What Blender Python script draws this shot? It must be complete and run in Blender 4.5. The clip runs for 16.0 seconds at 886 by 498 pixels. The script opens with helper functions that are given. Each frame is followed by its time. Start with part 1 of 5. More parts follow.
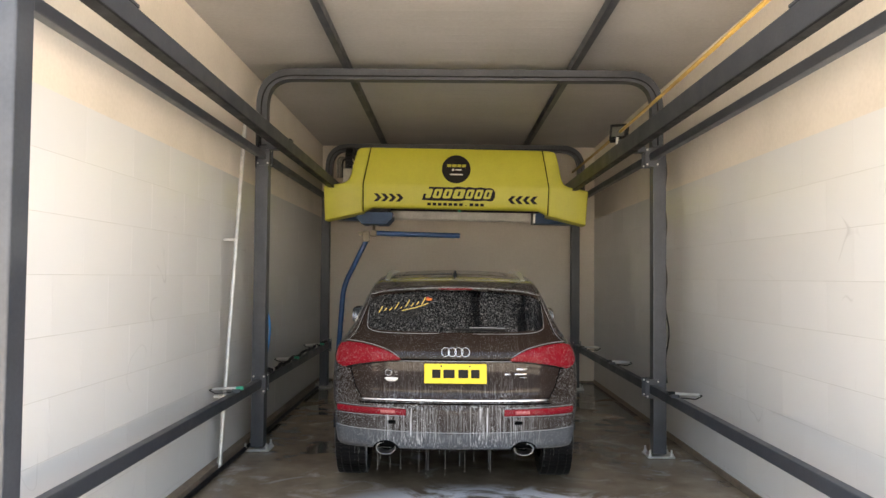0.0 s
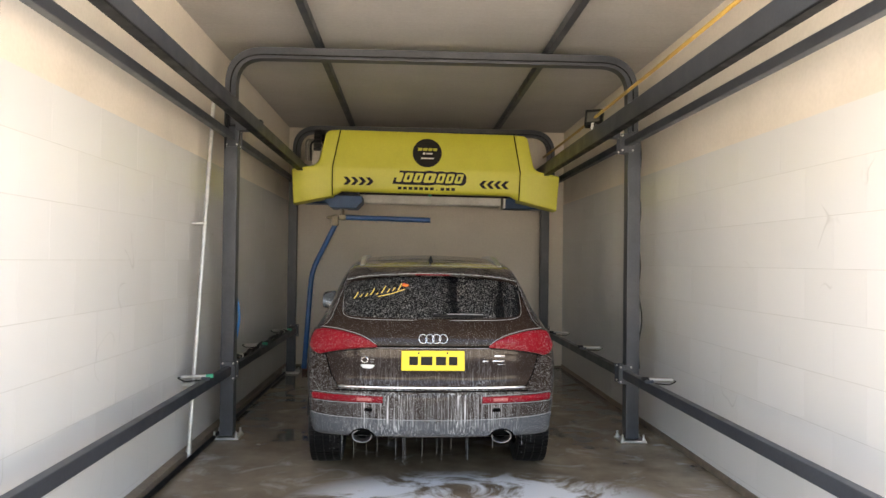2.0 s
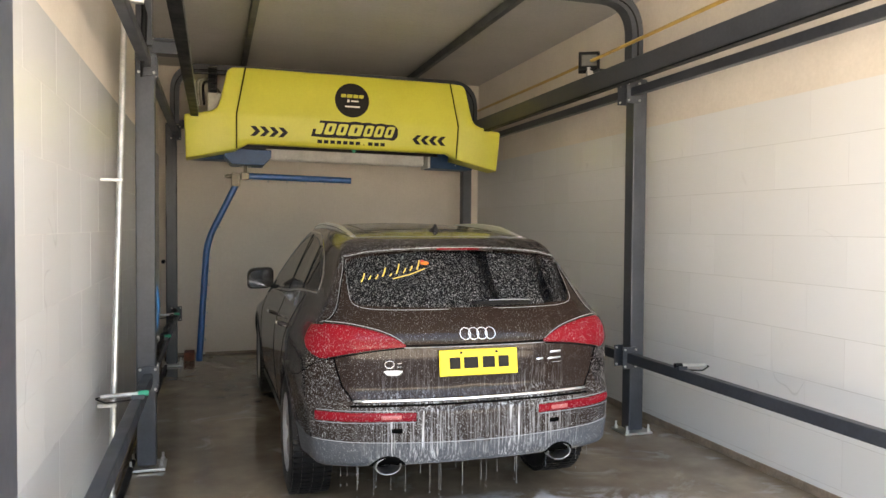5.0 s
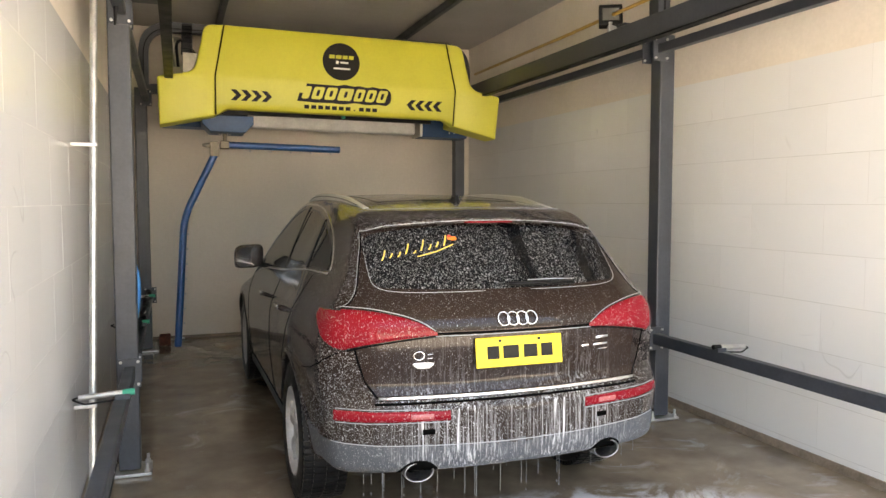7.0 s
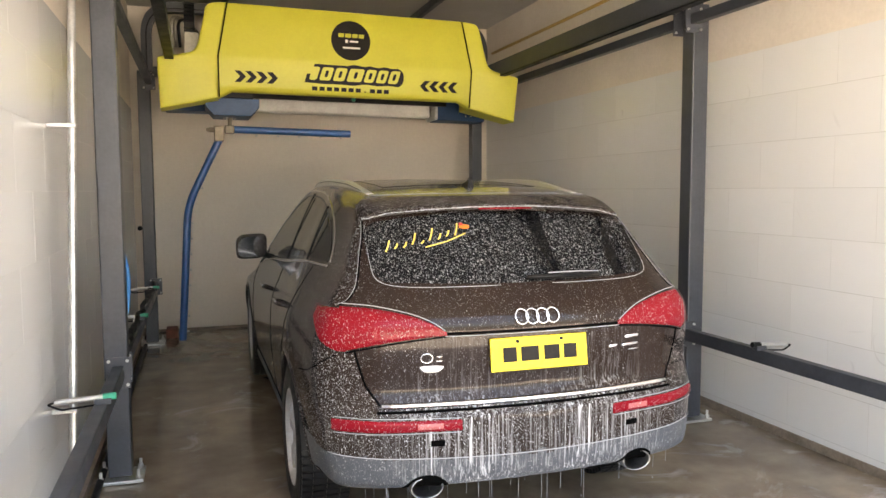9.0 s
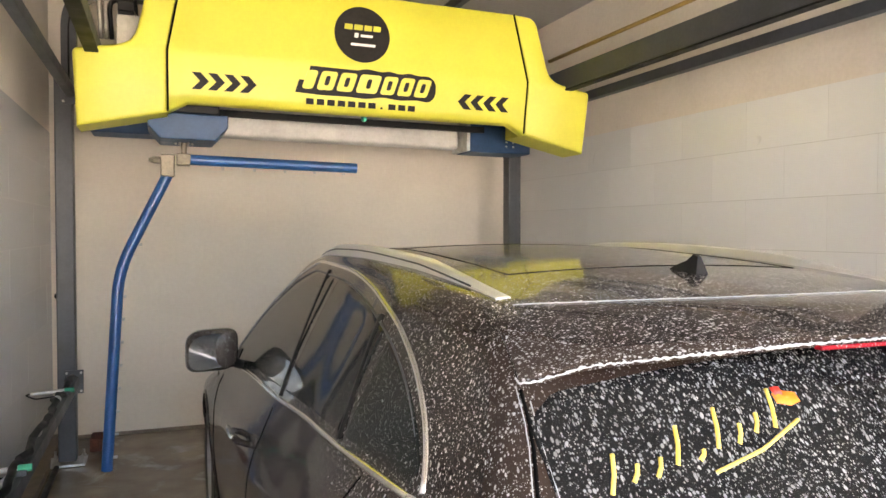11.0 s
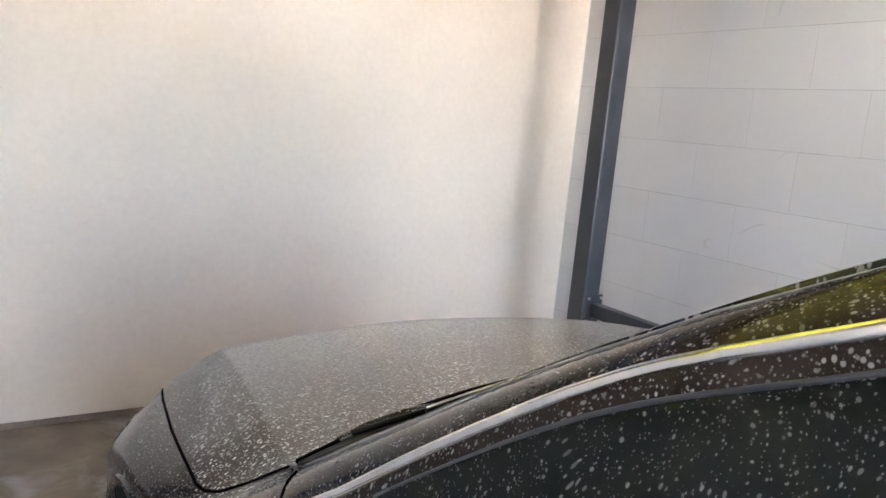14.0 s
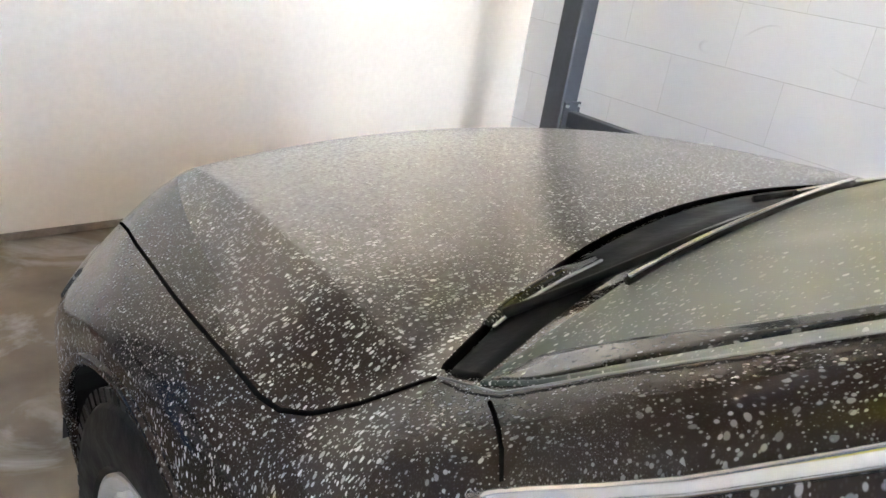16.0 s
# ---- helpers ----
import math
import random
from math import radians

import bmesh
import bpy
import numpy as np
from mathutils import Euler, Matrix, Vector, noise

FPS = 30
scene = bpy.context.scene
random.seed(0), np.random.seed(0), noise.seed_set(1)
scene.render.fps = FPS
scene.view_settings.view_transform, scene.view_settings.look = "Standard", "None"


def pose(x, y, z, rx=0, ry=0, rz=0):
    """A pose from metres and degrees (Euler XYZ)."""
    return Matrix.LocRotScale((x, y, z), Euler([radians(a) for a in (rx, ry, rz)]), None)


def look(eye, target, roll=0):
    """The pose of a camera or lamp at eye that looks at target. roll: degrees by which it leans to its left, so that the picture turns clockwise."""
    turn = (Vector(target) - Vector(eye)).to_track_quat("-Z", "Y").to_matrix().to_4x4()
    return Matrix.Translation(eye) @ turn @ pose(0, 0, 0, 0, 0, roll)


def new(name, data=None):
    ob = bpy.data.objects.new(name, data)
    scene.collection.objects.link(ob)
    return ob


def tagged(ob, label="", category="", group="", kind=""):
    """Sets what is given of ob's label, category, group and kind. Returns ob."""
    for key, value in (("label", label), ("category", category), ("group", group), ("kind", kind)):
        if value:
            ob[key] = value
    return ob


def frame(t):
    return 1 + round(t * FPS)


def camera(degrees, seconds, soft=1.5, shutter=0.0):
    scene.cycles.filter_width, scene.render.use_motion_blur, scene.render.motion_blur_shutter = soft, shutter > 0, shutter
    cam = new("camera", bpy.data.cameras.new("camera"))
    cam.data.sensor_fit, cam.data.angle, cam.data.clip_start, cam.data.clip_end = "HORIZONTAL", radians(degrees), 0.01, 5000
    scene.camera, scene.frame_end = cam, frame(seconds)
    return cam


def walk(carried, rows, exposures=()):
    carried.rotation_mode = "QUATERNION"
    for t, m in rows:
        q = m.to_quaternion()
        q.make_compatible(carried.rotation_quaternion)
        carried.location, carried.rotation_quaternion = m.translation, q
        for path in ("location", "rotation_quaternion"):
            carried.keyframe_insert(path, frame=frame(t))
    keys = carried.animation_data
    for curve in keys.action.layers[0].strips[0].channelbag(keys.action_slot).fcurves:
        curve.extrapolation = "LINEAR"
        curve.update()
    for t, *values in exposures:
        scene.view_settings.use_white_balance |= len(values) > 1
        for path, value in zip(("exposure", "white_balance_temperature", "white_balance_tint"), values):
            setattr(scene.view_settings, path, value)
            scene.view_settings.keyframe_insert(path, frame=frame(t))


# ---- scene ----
from mathutils.bvhtree import BVHTree

cam = camera(61.4, 16.0)
PATH = [
    (0, (-0.061, -5.261, 1.597), (-0.074, -3.262, 1.671), 0.5),
    (0.5, (-0.059, -5.281, 1.614), (-0.069, -3.282, 1.681), 0.4),
    (1, (-0.062, -5.285, 1.61), (-0.055, -3.286, 1.67), 0.5),
    (1.5, (-0.065, -5.28, 1.616), (-0.024, -3.281, 1.663), 0.6),
    (2, (-0.18, -5.174, 1.609), (-0.088, -3.176, 1.641), 0.7),
    (2.5, (-0.376, -4.962, 1.619), (-0.205, -2.969, 1.629), 0.8),
    (3, (-0.536, -4.612, 1.615), (-0.291, -2.627, 1.614), 0.9),
    (3.5, (-0.814, -4.363, 1.648), (-0.492, -2.389, 1.632), 1.2),
    (4, (-1.076, -4.152, 1.64), (-0.668, -2.195, 1.622), 1.2),
    (4.5, (-1.224, -3.939, 1.63), (-0.728, -2.002, 1.591), 1.1),
    (4.7, (-1.279, -3.841, 1.63), (-0.743, -1.915, 1.584), 0.8),
    (6.8, (-1.495, -3.131, 1.622), (-0.816, -1.255, 1.492), -0.2),
    (7, (-1.499, -3.095, 1.607), (-0.826, -1.216, 1.48), 0.0),
    (7.5, (-1.519, -3.071, 1.606), (-0.848, -1.193, 1.466), -0.2),
    (8, (-1.511, -3.045, 1.602), (-0.853, -1.163, 1.444), -0.6),
    (8.2, (-1.496, -3.021, 1.599), (-0.847, -1.137, 1.428), -0.8),
    (10.3, (-1.105, -1.523, 1.583), (-0.533, 0.39, 1.463), 1.0),
    (10.5, (-1.112, -1.227, 1.605), (-0.501, 0.674, 1.493), 1.2),
    (11, (-1.18, -0.559, 1.705), (-0.471, 1.311, 1.655), -0.0),
    (11.5, (-1.228, 0.029, 1.785), (-0.427, 1.859, 1.894), -1.0),
    (12, (-1.285, 0.559, 1.807), (-0.464, 2.378, 1.937), -0.5),
    (12.5, (-1.262, 1.057, 1.8), (-0.387, 2.853, 1.885), 1.4),
    (13, (-1.174, 1.486, 1.755), (-0.248, 3.259, 1.759), 3.0),
    (13.5, (-1.163, 1.909, 1.703), (-0.194, 3.652, 1.554), 3.5),
    (14, (-1.214, 2.405, 1.575), (-0.135, 4.068, 1.241), 5.3),
    (14.5, (-1.206, 2.712, 1.485), (-0.011, 4.271, 1.111), 7.8),
    (15, (-1.22, 2.926, 1.457), (0.1, 4.343, 0.955), 8.2),
    (15.5, (-1.223, 3.007, 1.439), (0.095, 4.354, 0.769), 7.6),
    (16, (-1.22, 3.016, 1.414), (0.045, 4.349, 0.625), 9.0),
]
EXPOSURES = [(0, 3.38, 8300, 10), (4.5, 3.78, 8300, 10), (7, 4.12, 8700, 11), (8, 4.16, 8750, 11), (10.5, 4.78, 8900, 16),
             (11, 5.02, 8200, 14), (11.5, 5.00, 7200, 13), (12.5, 4.98, 6850, 15), (13.5, 5.54, 6800, 16), (14, 5.90, 6850, 15),
             (14.5, 5.96, 6850, 15), (15.5, 6.49, 6900, 13), (16, 6.61, 6950, 12)]
walk(cam, [(t, look(eye, target, roll)) for t, eye, target, roll in PATH], EXPOSURES)

# ---------------------------------------------------------------- sky and sun
world = bpy.data.worlds.new("world")
scene.world = world
world.use_nodes = True
wn = world.node_tree
sky = wn.nodes.new("ShaderNodeTexSky")
sky.sky_type, sky.sun_disc = "NISHITA", False
sky.sun_elevation, sky.sun_rotation = radians(64), radians(-14)
sky.air_density, sky.dust_density = 1.0, 6.0
wn.links.new(sky.outputs[0], wn.nodes["Background"].inputs[0])
wn.nodes["Background"].inputs[1].default_value = 0.15
sun_data = bpy.data.lights.new("sun", "SUN")
sun_data.energy, sun_data.angle, sun_data.color = 4.2, radians(0.6), (1.0, 0.95, 0.88)
sun = new("sun", sun_data)
sun.matrix_world = look((1.0, 4.0, 8.45), (0, 0, 0))

# ---------------------------------------------------------------- materials
def shader(name, base=(0.5, 0.5, 0.5), rough=0.5, metal=0.0, coat=0.0):
    m = bpy.data.materials.new(name)
    m.use_nodes = True
    b = m.node_tree.nodes["Principled BSDF"]
    b.inputs["Base Color"].default_value = (*base, 1)
    b.inputs["Roughness"].default_value = rough
    b.inputs["Metallic"].default_value = metal
    b.inputs["Coat Weight"].default_value = coat
    b.inputs["Coat Roughness"].default_value = 0.06
    return m, m.node_tree, b


def node(tree, kind, **values):
    n = tree.nodes.new(kind)
    for k, v in values.items():
        k = k.replace("_", " ")
        if k in n.inputs:
            n.inputs[k].default_value = v
    return n


def coords(tree, scale=(1, 1, 1)):
    c = tree.nodes.new("ShaderNodeTexCoord")
    g = tree.nodes.new("ShaderNodeMapping")
    g.inputs["Scale"].default_value = scale
    tree.links.new(c.outputs["Object"], g.inputs[0])
    return g.outputs[0]


def noise_tex(tree, vec, scale, detail=4.0, rough=0.55):
    n = node(tree, "ShaderNodeTexNoise", Scale=scale, Detail=detail, Roughness=rough)
    tree.links.new(vec, n.inputs["Vector"])
    return n.outputs[0]


def ramp(tree, value, stops):
    r = tree.nodes.new("ShaderNodeValToRGB")
    e = r.color_ramp.elements
    while len(e) < len(stops):
        e.new(0.5)
    for el, (p, c) in zip(e, stops):
        el.position = p
        el.color = (*c, 1) if isinstance(c, tuple) else (c, c, c, 1)
    tree.links.new(value, r.inputs[0])
    return r.outputs[0]


def math_node(tree, op, a, b=None):
    n = tree.nodes.new("ShaderNodeMath")
    n.operation = op
    for i, v in enumerate((a, b)):
        if v is None:
            continue
        if isinstance(v, (int, float)):
            n.inputs[i].default_value = v
        else:
            tree.links.new(v, n.inputs[i])
    return n.outputs[0]


def mixed(tree, fac, a, b):
    n = tree.nodes.new("ShaderNodeMix")
    n.data_type = "RGBA"
    for i, v in ((0, fac), (6, a), (7, b)):
        if isinstance(v, tuple):
            n.inputs[i].default_value = (*v, 1)
        elif isinstance(v, (int, float)):
            n.inputs[i].default_value = v
        else:
            tree.links.new(v, n.inputs[i])
    return n.outputs[2]


def bump(tree, b, height, strength=0.2, distance=0.01):
    n = node(tree, "ShaderNodeBump", Strength=strength, Distance=distance)
    tree.links.new(height, n.inputs["Height"])
    tree.links.new(n.outputs[0], b.inputs["Normal"])


def worn(name, dark, light, rough=(0.4, 0.6), scale=6.0, fine=60.0, metal=0.0, relief=0.15, coat=0.0):
    """A plain surface with stains and fine grain."""
    m, t, b = shader(name, light, rough[1], metal, coat)
    v = coords(t)
    big, small = noise_tex(t, v, scale), noise_tex(t, v, fine, 2.0)
    both = math_node(t, "ADD", math_node(t, "MULTIPLY", big, 0.7), math_node(t, "MULTIPLY", small, 0.3))
    t.links.new(ramp(t, both, [(0.35, dark), (0.62, light)]), b.inputs["Base Color"])
    t.links.new(ramp(t, big, [(0.3, rough[0]), (0.7, rough[1])]), b.inputs["Roughness"])
    bump(t, b, small, relief, 0.004)
    return m


M_PLASTER = worn("plaster", (0.63, 0.57, 0.495), (0.73, 0.665, 0.585), (0.75, 0.9), 1.3, 40, relief=0.25)
M_REAR = worn("rear_plaster", (0.675, 0.605, 0.52), (0.76, 0.69, 0.60), (0.55, 0.8), 0.9, 30, relief=0.2)


def glazed():
    """White glazed tile: a slight tone of its own for each tile, and rare thin grey marble veins."""
    m, t, b = shader("glazed_tile", (0.73, 0.73, 0.725), 0.2)
    own = t.nodes.new("ShaderNodeObjectInfo").outputs["Random"]
    base = mixed(t, own, (0.712, 0.712, 0.705), (0.745, 0.745, 0.74))
    v = t.nodes.new("ShaderNodeNewGeometry").outputs["Position"]
    vein = node(t, "ShaderNodeTexNoise", Scale=1.3, Detail=2.0, Roughness=0.5, Distortion=0.3)
    t.links.new(v, vein.inputs["Vector"])
    ridge = math_node(t, "ABSOLUTE", math_node(t, "SUBTRACT", vein.outputs[0], 0.5))
    line = ramp(t, ridge, [(0.0, 0.3), (0.003, 0.0)])
    fac = math_node(t, "MULTIPLY", line, ramp(t, noise_tex(t, v, 2.3, 1.0), [(0.60, 0.0), (0.66, 1.0)]))
    t.links.new(mixed(t, fac, base, (0.30, 0.29, 0.28)), b.inputs["Base Color"])
    return m


M_TILE = glazed()
M_GROUT = worn("grout", (0.40, 0.39, 0.375), (0.56, 0.55, 0.53), (0.8, 0.9), 8, 60)
M_CEIL = worn("ceiling_sheet", (0.37, 0.355, 0.335), (0.45, 0.435, 0.415), (0.5, 0.7), 1.5, 30)
M_STEEL = worn("painted_steel", (0.029, 0.033, 0.042), (0.049, 0.055, 0.066), (0.32, 0.5), 5, 50, relief=0.05)
M_GALV = worn("galvanised_steel", (0.42, 0.42, 0.41), (0.62, 0.62, 0.60), (0.28, 0.45), 12, 80, metal=0.8)
M_YELLOW = worn("yellow_cover", (0.50, 0.473, 0.05), (0.55, 0.525, 0.06), (0.45, 0.58), 3, 40, relief=0.03, coat=0.06)
M_BLACK = worn("black_plastic", (0.0045, 0.0045, 0.005), (0.009, 0.009, 0.0095), (0.4, 0.6), 8, 60)
M_BLUE = worn("blue_paint", (0.012, 0.045, 0.11), (0.02, 0.065, 0.15), (0.35, 0.5), 6, 50)
M_ARM = worn("blue_arm", (0.006, 0.06, 0.20), (0.010, 0.09, 0.27), (0.3, 0.4), 8, 50, coat=0.2)
M_WHITE = worn("white_beam", (0.52, 0.50, 0.47), (0.68, 0.66, 0.62), (0.4, 0.6), 4, 40)
M_BRASS = worn("nickel_brass", (0.17, 0.14, 0.10), (0.26, 0.22, 0.165), (0.45, 0.6), 20, 80, metal=0.4)


def foamed(name, base, rough=0.25, metal=0.0, coat=1.0, cell=155.0, amount=1.0, streaks=0.0, band=(0.34, 0.76), gloss=0.10, mist_sheen=0.0, film=0.0, size=1.0, flow=(1.0, 0.75, 0.45), wiped=0.0, fine=0.02, foam=0.68, soft=0.075):
    """A wet surface with beads of foam on it, and runs of foam in a band of heights at the tail."""
    m, t, b = shader(name, base, rough, metal, coat)
    warp = node(t, "ShaderNodeTexNoise", Scale=6.0, Detail=3.0)
    t.links.new(coords(t), warp.inputs["Vector"])
    bent = t.nodes.new("ShaderNodeVectorMath")
    bent.operation = "MULTIPLY_ADD"
    t.links.new(warp.outputs["Color"], bent.inputs[0])
    bent.inputs[1].default_value = (0.05, 0.05, 0.05)
    t.links.new(coords(t, flow), bent.inputs[2])
    v = bent.outputs[0]
    dots = None
    for scale, low, high in ((cell, 0.0, 0.46 * size), (cell * 1.9, 0.0, 0.42 * size)):
        vor = node(t, "ShaderNodeTexVoronoi", Scale=scale, Randomness=1.0)
        t.links.new(v, vor.inputs["Vector"])
        sep = t.nodes.new("ShaderNodeSeparateColor")
        t.links.new(vor.outputs["Color"], sep.inputs[0])
        wide = math_node(t, "ADD", math_node(t, "MULTIPLY", sep.outputs[0], high - low), low)
        dot = math_node(t, "DIVIDE", math_node(t, "SUBTRACT", wide, vor.outputs["Distance"]), soft)
        dot = math_node(t, "MULTIPLY", math_node(t, "MINIMUM", math_node(t, "MAXIMUM", dot, 0.0), 1.0), math_node(t, "ADD", math_node(t, "MULTIPLY", sep.outputs[1], 0.6), 0.4))
        dots = dot if dots is None else math_node(t, "MAXIMUM", dots, dot)
    patch_n = noise_tex(t, coords(t), 2.6, 4.0)
    cover = ramp(t, patch_n, [(0.33, 0.7 * amount), (0.62, amount)])
    fac = math_node(t, "MULTIPLY", dots, cover)
    # fine spray between the beads
    spray = node(t, "ShaderNodeTexVoronoi", Scale=cell * 2.6, Randomness=1.0)
    t.links.new(v, spray.inputs["Vector"])
    fac = math_node(t, "MAXIMUM", fac, math_node(t, "MULTIPLY", ramp(t, spray.outputs["Distance"], [(0.12, fine * 2.2), (0.42, fine * 0.35)]), cover))
    if wiped:
        # runs where water has washed the beads away
        side_x = t.nodes.new("ShaderNodeSeparateXYZ")
        t.links.new(coords(t), side_x.inputs[0])
        wash = ramp(t, noise_tex(t, coords(t, (8.0, 0.6, 0.5)), 1.0, 2.0), [(0.46, 1.0 - wiped), (0.54, 1.0)])
        wash = math_node(t, "MAXIMUM", wash, ramp(t, side_x.outputs[0], [(0.06, 1.0), (0.14, 0.0)]))
        fac = math_node(t, "MULTIPLY", fac, wash)
    if streaks:
        run = noise_tex(t, coords(t, (105, 105, 2.2)), 1.0, 4.0, 0.7)
        run = ramp(t, run, [(0.50, 0.0), (0.68, 0.95)])
        broad = ramp(t, noise_tex(t, coords(t, (8, 8, 0.6)), 1.0, 3.0), [(0.36, 0.12), (0.62, 1.0)])
        xyz = t.nodes.new("ShaderNodeSeparateXYZ")
        t.links.new(coords(t), xyz.inputs[0])
        wav = math_node(t, "ADD", xyz.outputs[2], math_node(t, "MULTIPLY", math_node(t, "SUBTRACT", noise_tex(t, coords(t, (14, 14, 1)), 1.0), 0.5), 0.2))
        up = ramp(t, wav, [(band[0], 0.0), (band[0] + 0.05, 1.0), (band[1] - 0.04, 1.0), (band[1], 0.3), (0.95, 0.1), (1.04, 0.25), (1.10, 0.9), (1.17, 1.0), (1.21, 0.0)])
        behind = ramp(t, xyz.outputs[1], [(0.20, 1.0), (0.34, 0.0)])
        runs = math_node(t, "MULTIPLY", math_node(t, "MULTIPLY", math_node(t, "MULTIPLY", run, broad), up), math_node(t, "MULTIPLY", math_node(t, "MULTIPLY", behind, ramp(t, math_node(t, "ABSOLUTE", xyz.outputs[0]), [(0.52, 1.0), (0.66, 0.12)])), streaks))
        apart = math_node(t, "MAXIMUM", ramp(t, math_node(t, "ABSOLUTE", xyz.outputs[0]), [(0.17, 0.0), (0.32, 1.0)]), ramp(t, xyz.outputs[2], [(0.98, 1.0), (1.03, 0.0)]))
        fac = math_node(t, "MAXIMUM", fac, math_node(t, "MULTIPLY", runs, apart))
    b.inputs["Specular IOR Level"].default_value = gloss
    b.inputs["Coat IOR"].default_value = 1.33
    if mist_sheen:
        # bonnet top whitened forward: spray mist plus the wall's reflection, put into colour
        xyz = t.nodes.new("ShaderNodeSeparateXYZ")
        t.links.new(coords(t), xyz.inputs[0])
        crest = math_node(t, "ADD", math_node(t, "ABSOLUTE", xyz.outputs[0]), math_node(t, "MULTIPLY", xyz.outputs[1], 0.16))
        hazy_sheen = math_node(t, "MULTIPLY", ramp(t, math_node(t, "SUBTRACT", crest, 0.9), [(0.432, 1.0), (0.440, 0.06)]), ramp(t, math_node(t, "SUBTRACT", xyz.outputs[1], 3.5), [(0.0, 0.1), (0.35, 0.4), (0.8, 1.0)]))
        hazy_sheen = math_node(t, "MULTIPLY", hazy_sheen, ramp(t, noise_tex(t, coords(t), 120, 3.0), [(0.3, 0.35 * mist_sheen), (0.7, mist_sheen)]))
        fac = math_node(t, "MAXIMUM", fac, hazy_sheen)
    if film:
        sheet = node(t, "ShaderNodeTexNoise", Scale=3.0, Detail=2.5, Roughness=0.5, Distortion=0.5)
        t.links.new(coords(t, (1.0, 0.45, 0.45)), sheet.inputs["Vector"])
        xyz = t.nodes.new("ShaderNodeSeparateXYZ")
        t.links.new(coords(t), xyz.inputs[0])
        higher = ramp(t, math_node(t, "SUBTRACT", xyz.outputs[2], 1.0), [(0.05, 0.05), (0.19, 1.0)])
        fac = math_node(t, "MAXIMUM", fac, math_node(t, "MULTIPLY", higher, ramp(t, sheet.outputs[0], [(0.26, 0.5 * film), (0.66, film)])))
    t.links.new(mixed(t, fac, base, (foam, foam * 1.015, foam * 1.045)), b.inputs["Base Color"])
    t.links.new(math_node(t, "ADD", math_node(t, "MULTIPLY", fac, 0.3), rough), b.inputs["Roughness"])
    t.links.new(math_node(t, "MULTIPLY", math_node(t, "SUBTRACT", 1.0, fac), metal), b.inputs["Metallic"])
    t.links.new(math_node(t, "MULTIPLY", math_node(t, "SUBTRACT", 1.0, math_node(t, "MULTIPLY", fac, 0.6)), coat), b.inputs["Coat Weight"])
    bump(t, b, fac, 0.4, 0.002)
    return m


M_COWL = worn("cowl_plastic", (0.0035, 0.0035, 0.004), (0.007, 0.007, 0.0075), (0.3, 0.5), 8, 60)
for m, level in ((M_BLACK, 0.18), (M_BLUE, 0.35), (M_COWL, 0.04)):
    m.node_tree.nodes["Principled BSDF"].inputs["Specular IOR Level"].default_value = level
BROWN = (0.020, 0.0118, 0.0090)
M_PAINT = foamed("brown_paint", BROWN, 0.13, 0.0, 0.5, cell=195, amount=0.95, size=1.04, fine=0.025, foam=0.40, soft=0.11)
M_WING = foamed("wing_paint", BROWN, 0.13, 0.0, 0.5, cell=195, amount=0.95, size=0.98, flow=(1.0, 0.85, 0.5), fine=0.03, foam=0.62)
# roof: dense foam spray, paled further to stand for light reflected in it
M_ROOF = foamed("roof_paint", BROWN, 0.13, 0.0, 0.6, cell=190, amount=0.95, size=1.0, flow=(1.0, 0.5, 1.0), fine=0.17, foam=0.56)
M_SPOILER = foamed("spoiler_paint", BROWN, 0.13, 0.0, 0.5, cell=205, amount=0.95, size=1.12, flow=(0.6, 1.0, 0.9), fine=0.04, foam=0.36, soft=0.12)
M_DOOR = foamed("door_paint", BROWN, 0.13, 0.0, 0.6, cell=270, amount=0.7, size=0.92, flow=(1.0, 0.85, 0.5), fine=0.11, foam=0.45)
M_TAIL = foamed("tail_paint", BROWN, 0.11, 0.0, 0.5, cell=160, amount=0.5, size=0.75, streaks=1.0, wiped=0.6, fine=0.02, foam=0.5, soft=0.11)
M_BUMPER = foamed("bumper_paint", BROWN, 0.13, 0.0, 0.4, cell=205, amount=0.85, size=0.88, streaks=1.0, fine=0.03, foam=0.72)
M_BONNET = foamed("bonnet_paint", BROWN, 0.28, 0.0, 1.0, cell=165, amount=1.1, size=1.05, mist_sheen=0.85, flow=(0.65, 1.05, 0.6), foam=0.78)
M_SILL = foamed("grey_valance", (0.06, 0.066, 0.075), 0.42, 0.0, 0.0, amount=0.5, size=0.8, streaks=1.0, band=(0.30, 0.60), fine=0.10, foam=0.72)
M_TINT = foamed("tinted_glass", (0.004, 0.004, 0.0045), 0.06, 0.0, 0.0, cell=160, amount=0.85, gloss=0.10, size=1.2, flow=(0.95, 0.6, 0.5), wiped=0.9, fine=0.03, foam=0.32, soft=0.14)
M_SIDEGLASS = foamed("side_glass", (0.009, 0.012, 0.011), 0.05, 0.0, 0.0, cell=215, amount=0.32, gloss=0.16, size=0.8, fine=0.004)
M_SCREEN = foamed("windscreen_glass", (0.022, 0.045, 0.04), 0.29, 0.0, 0.0, cell=150, amount=1.15, film=0.75, size=0.9, flow=(0.6, 1.0, 0.7))
M_BORDER = foamed("screen_border", (0.012, 0.013, 0.012), 0.1, 0.0, 1.0, amount=0.6, size=0.9)
M_RED = foamed("red_lens", (0.20, 0.003, 0.010), 0.12, 0.0, 0.3, cell=165, amount=0.42, size=0.85, fine=0.01)
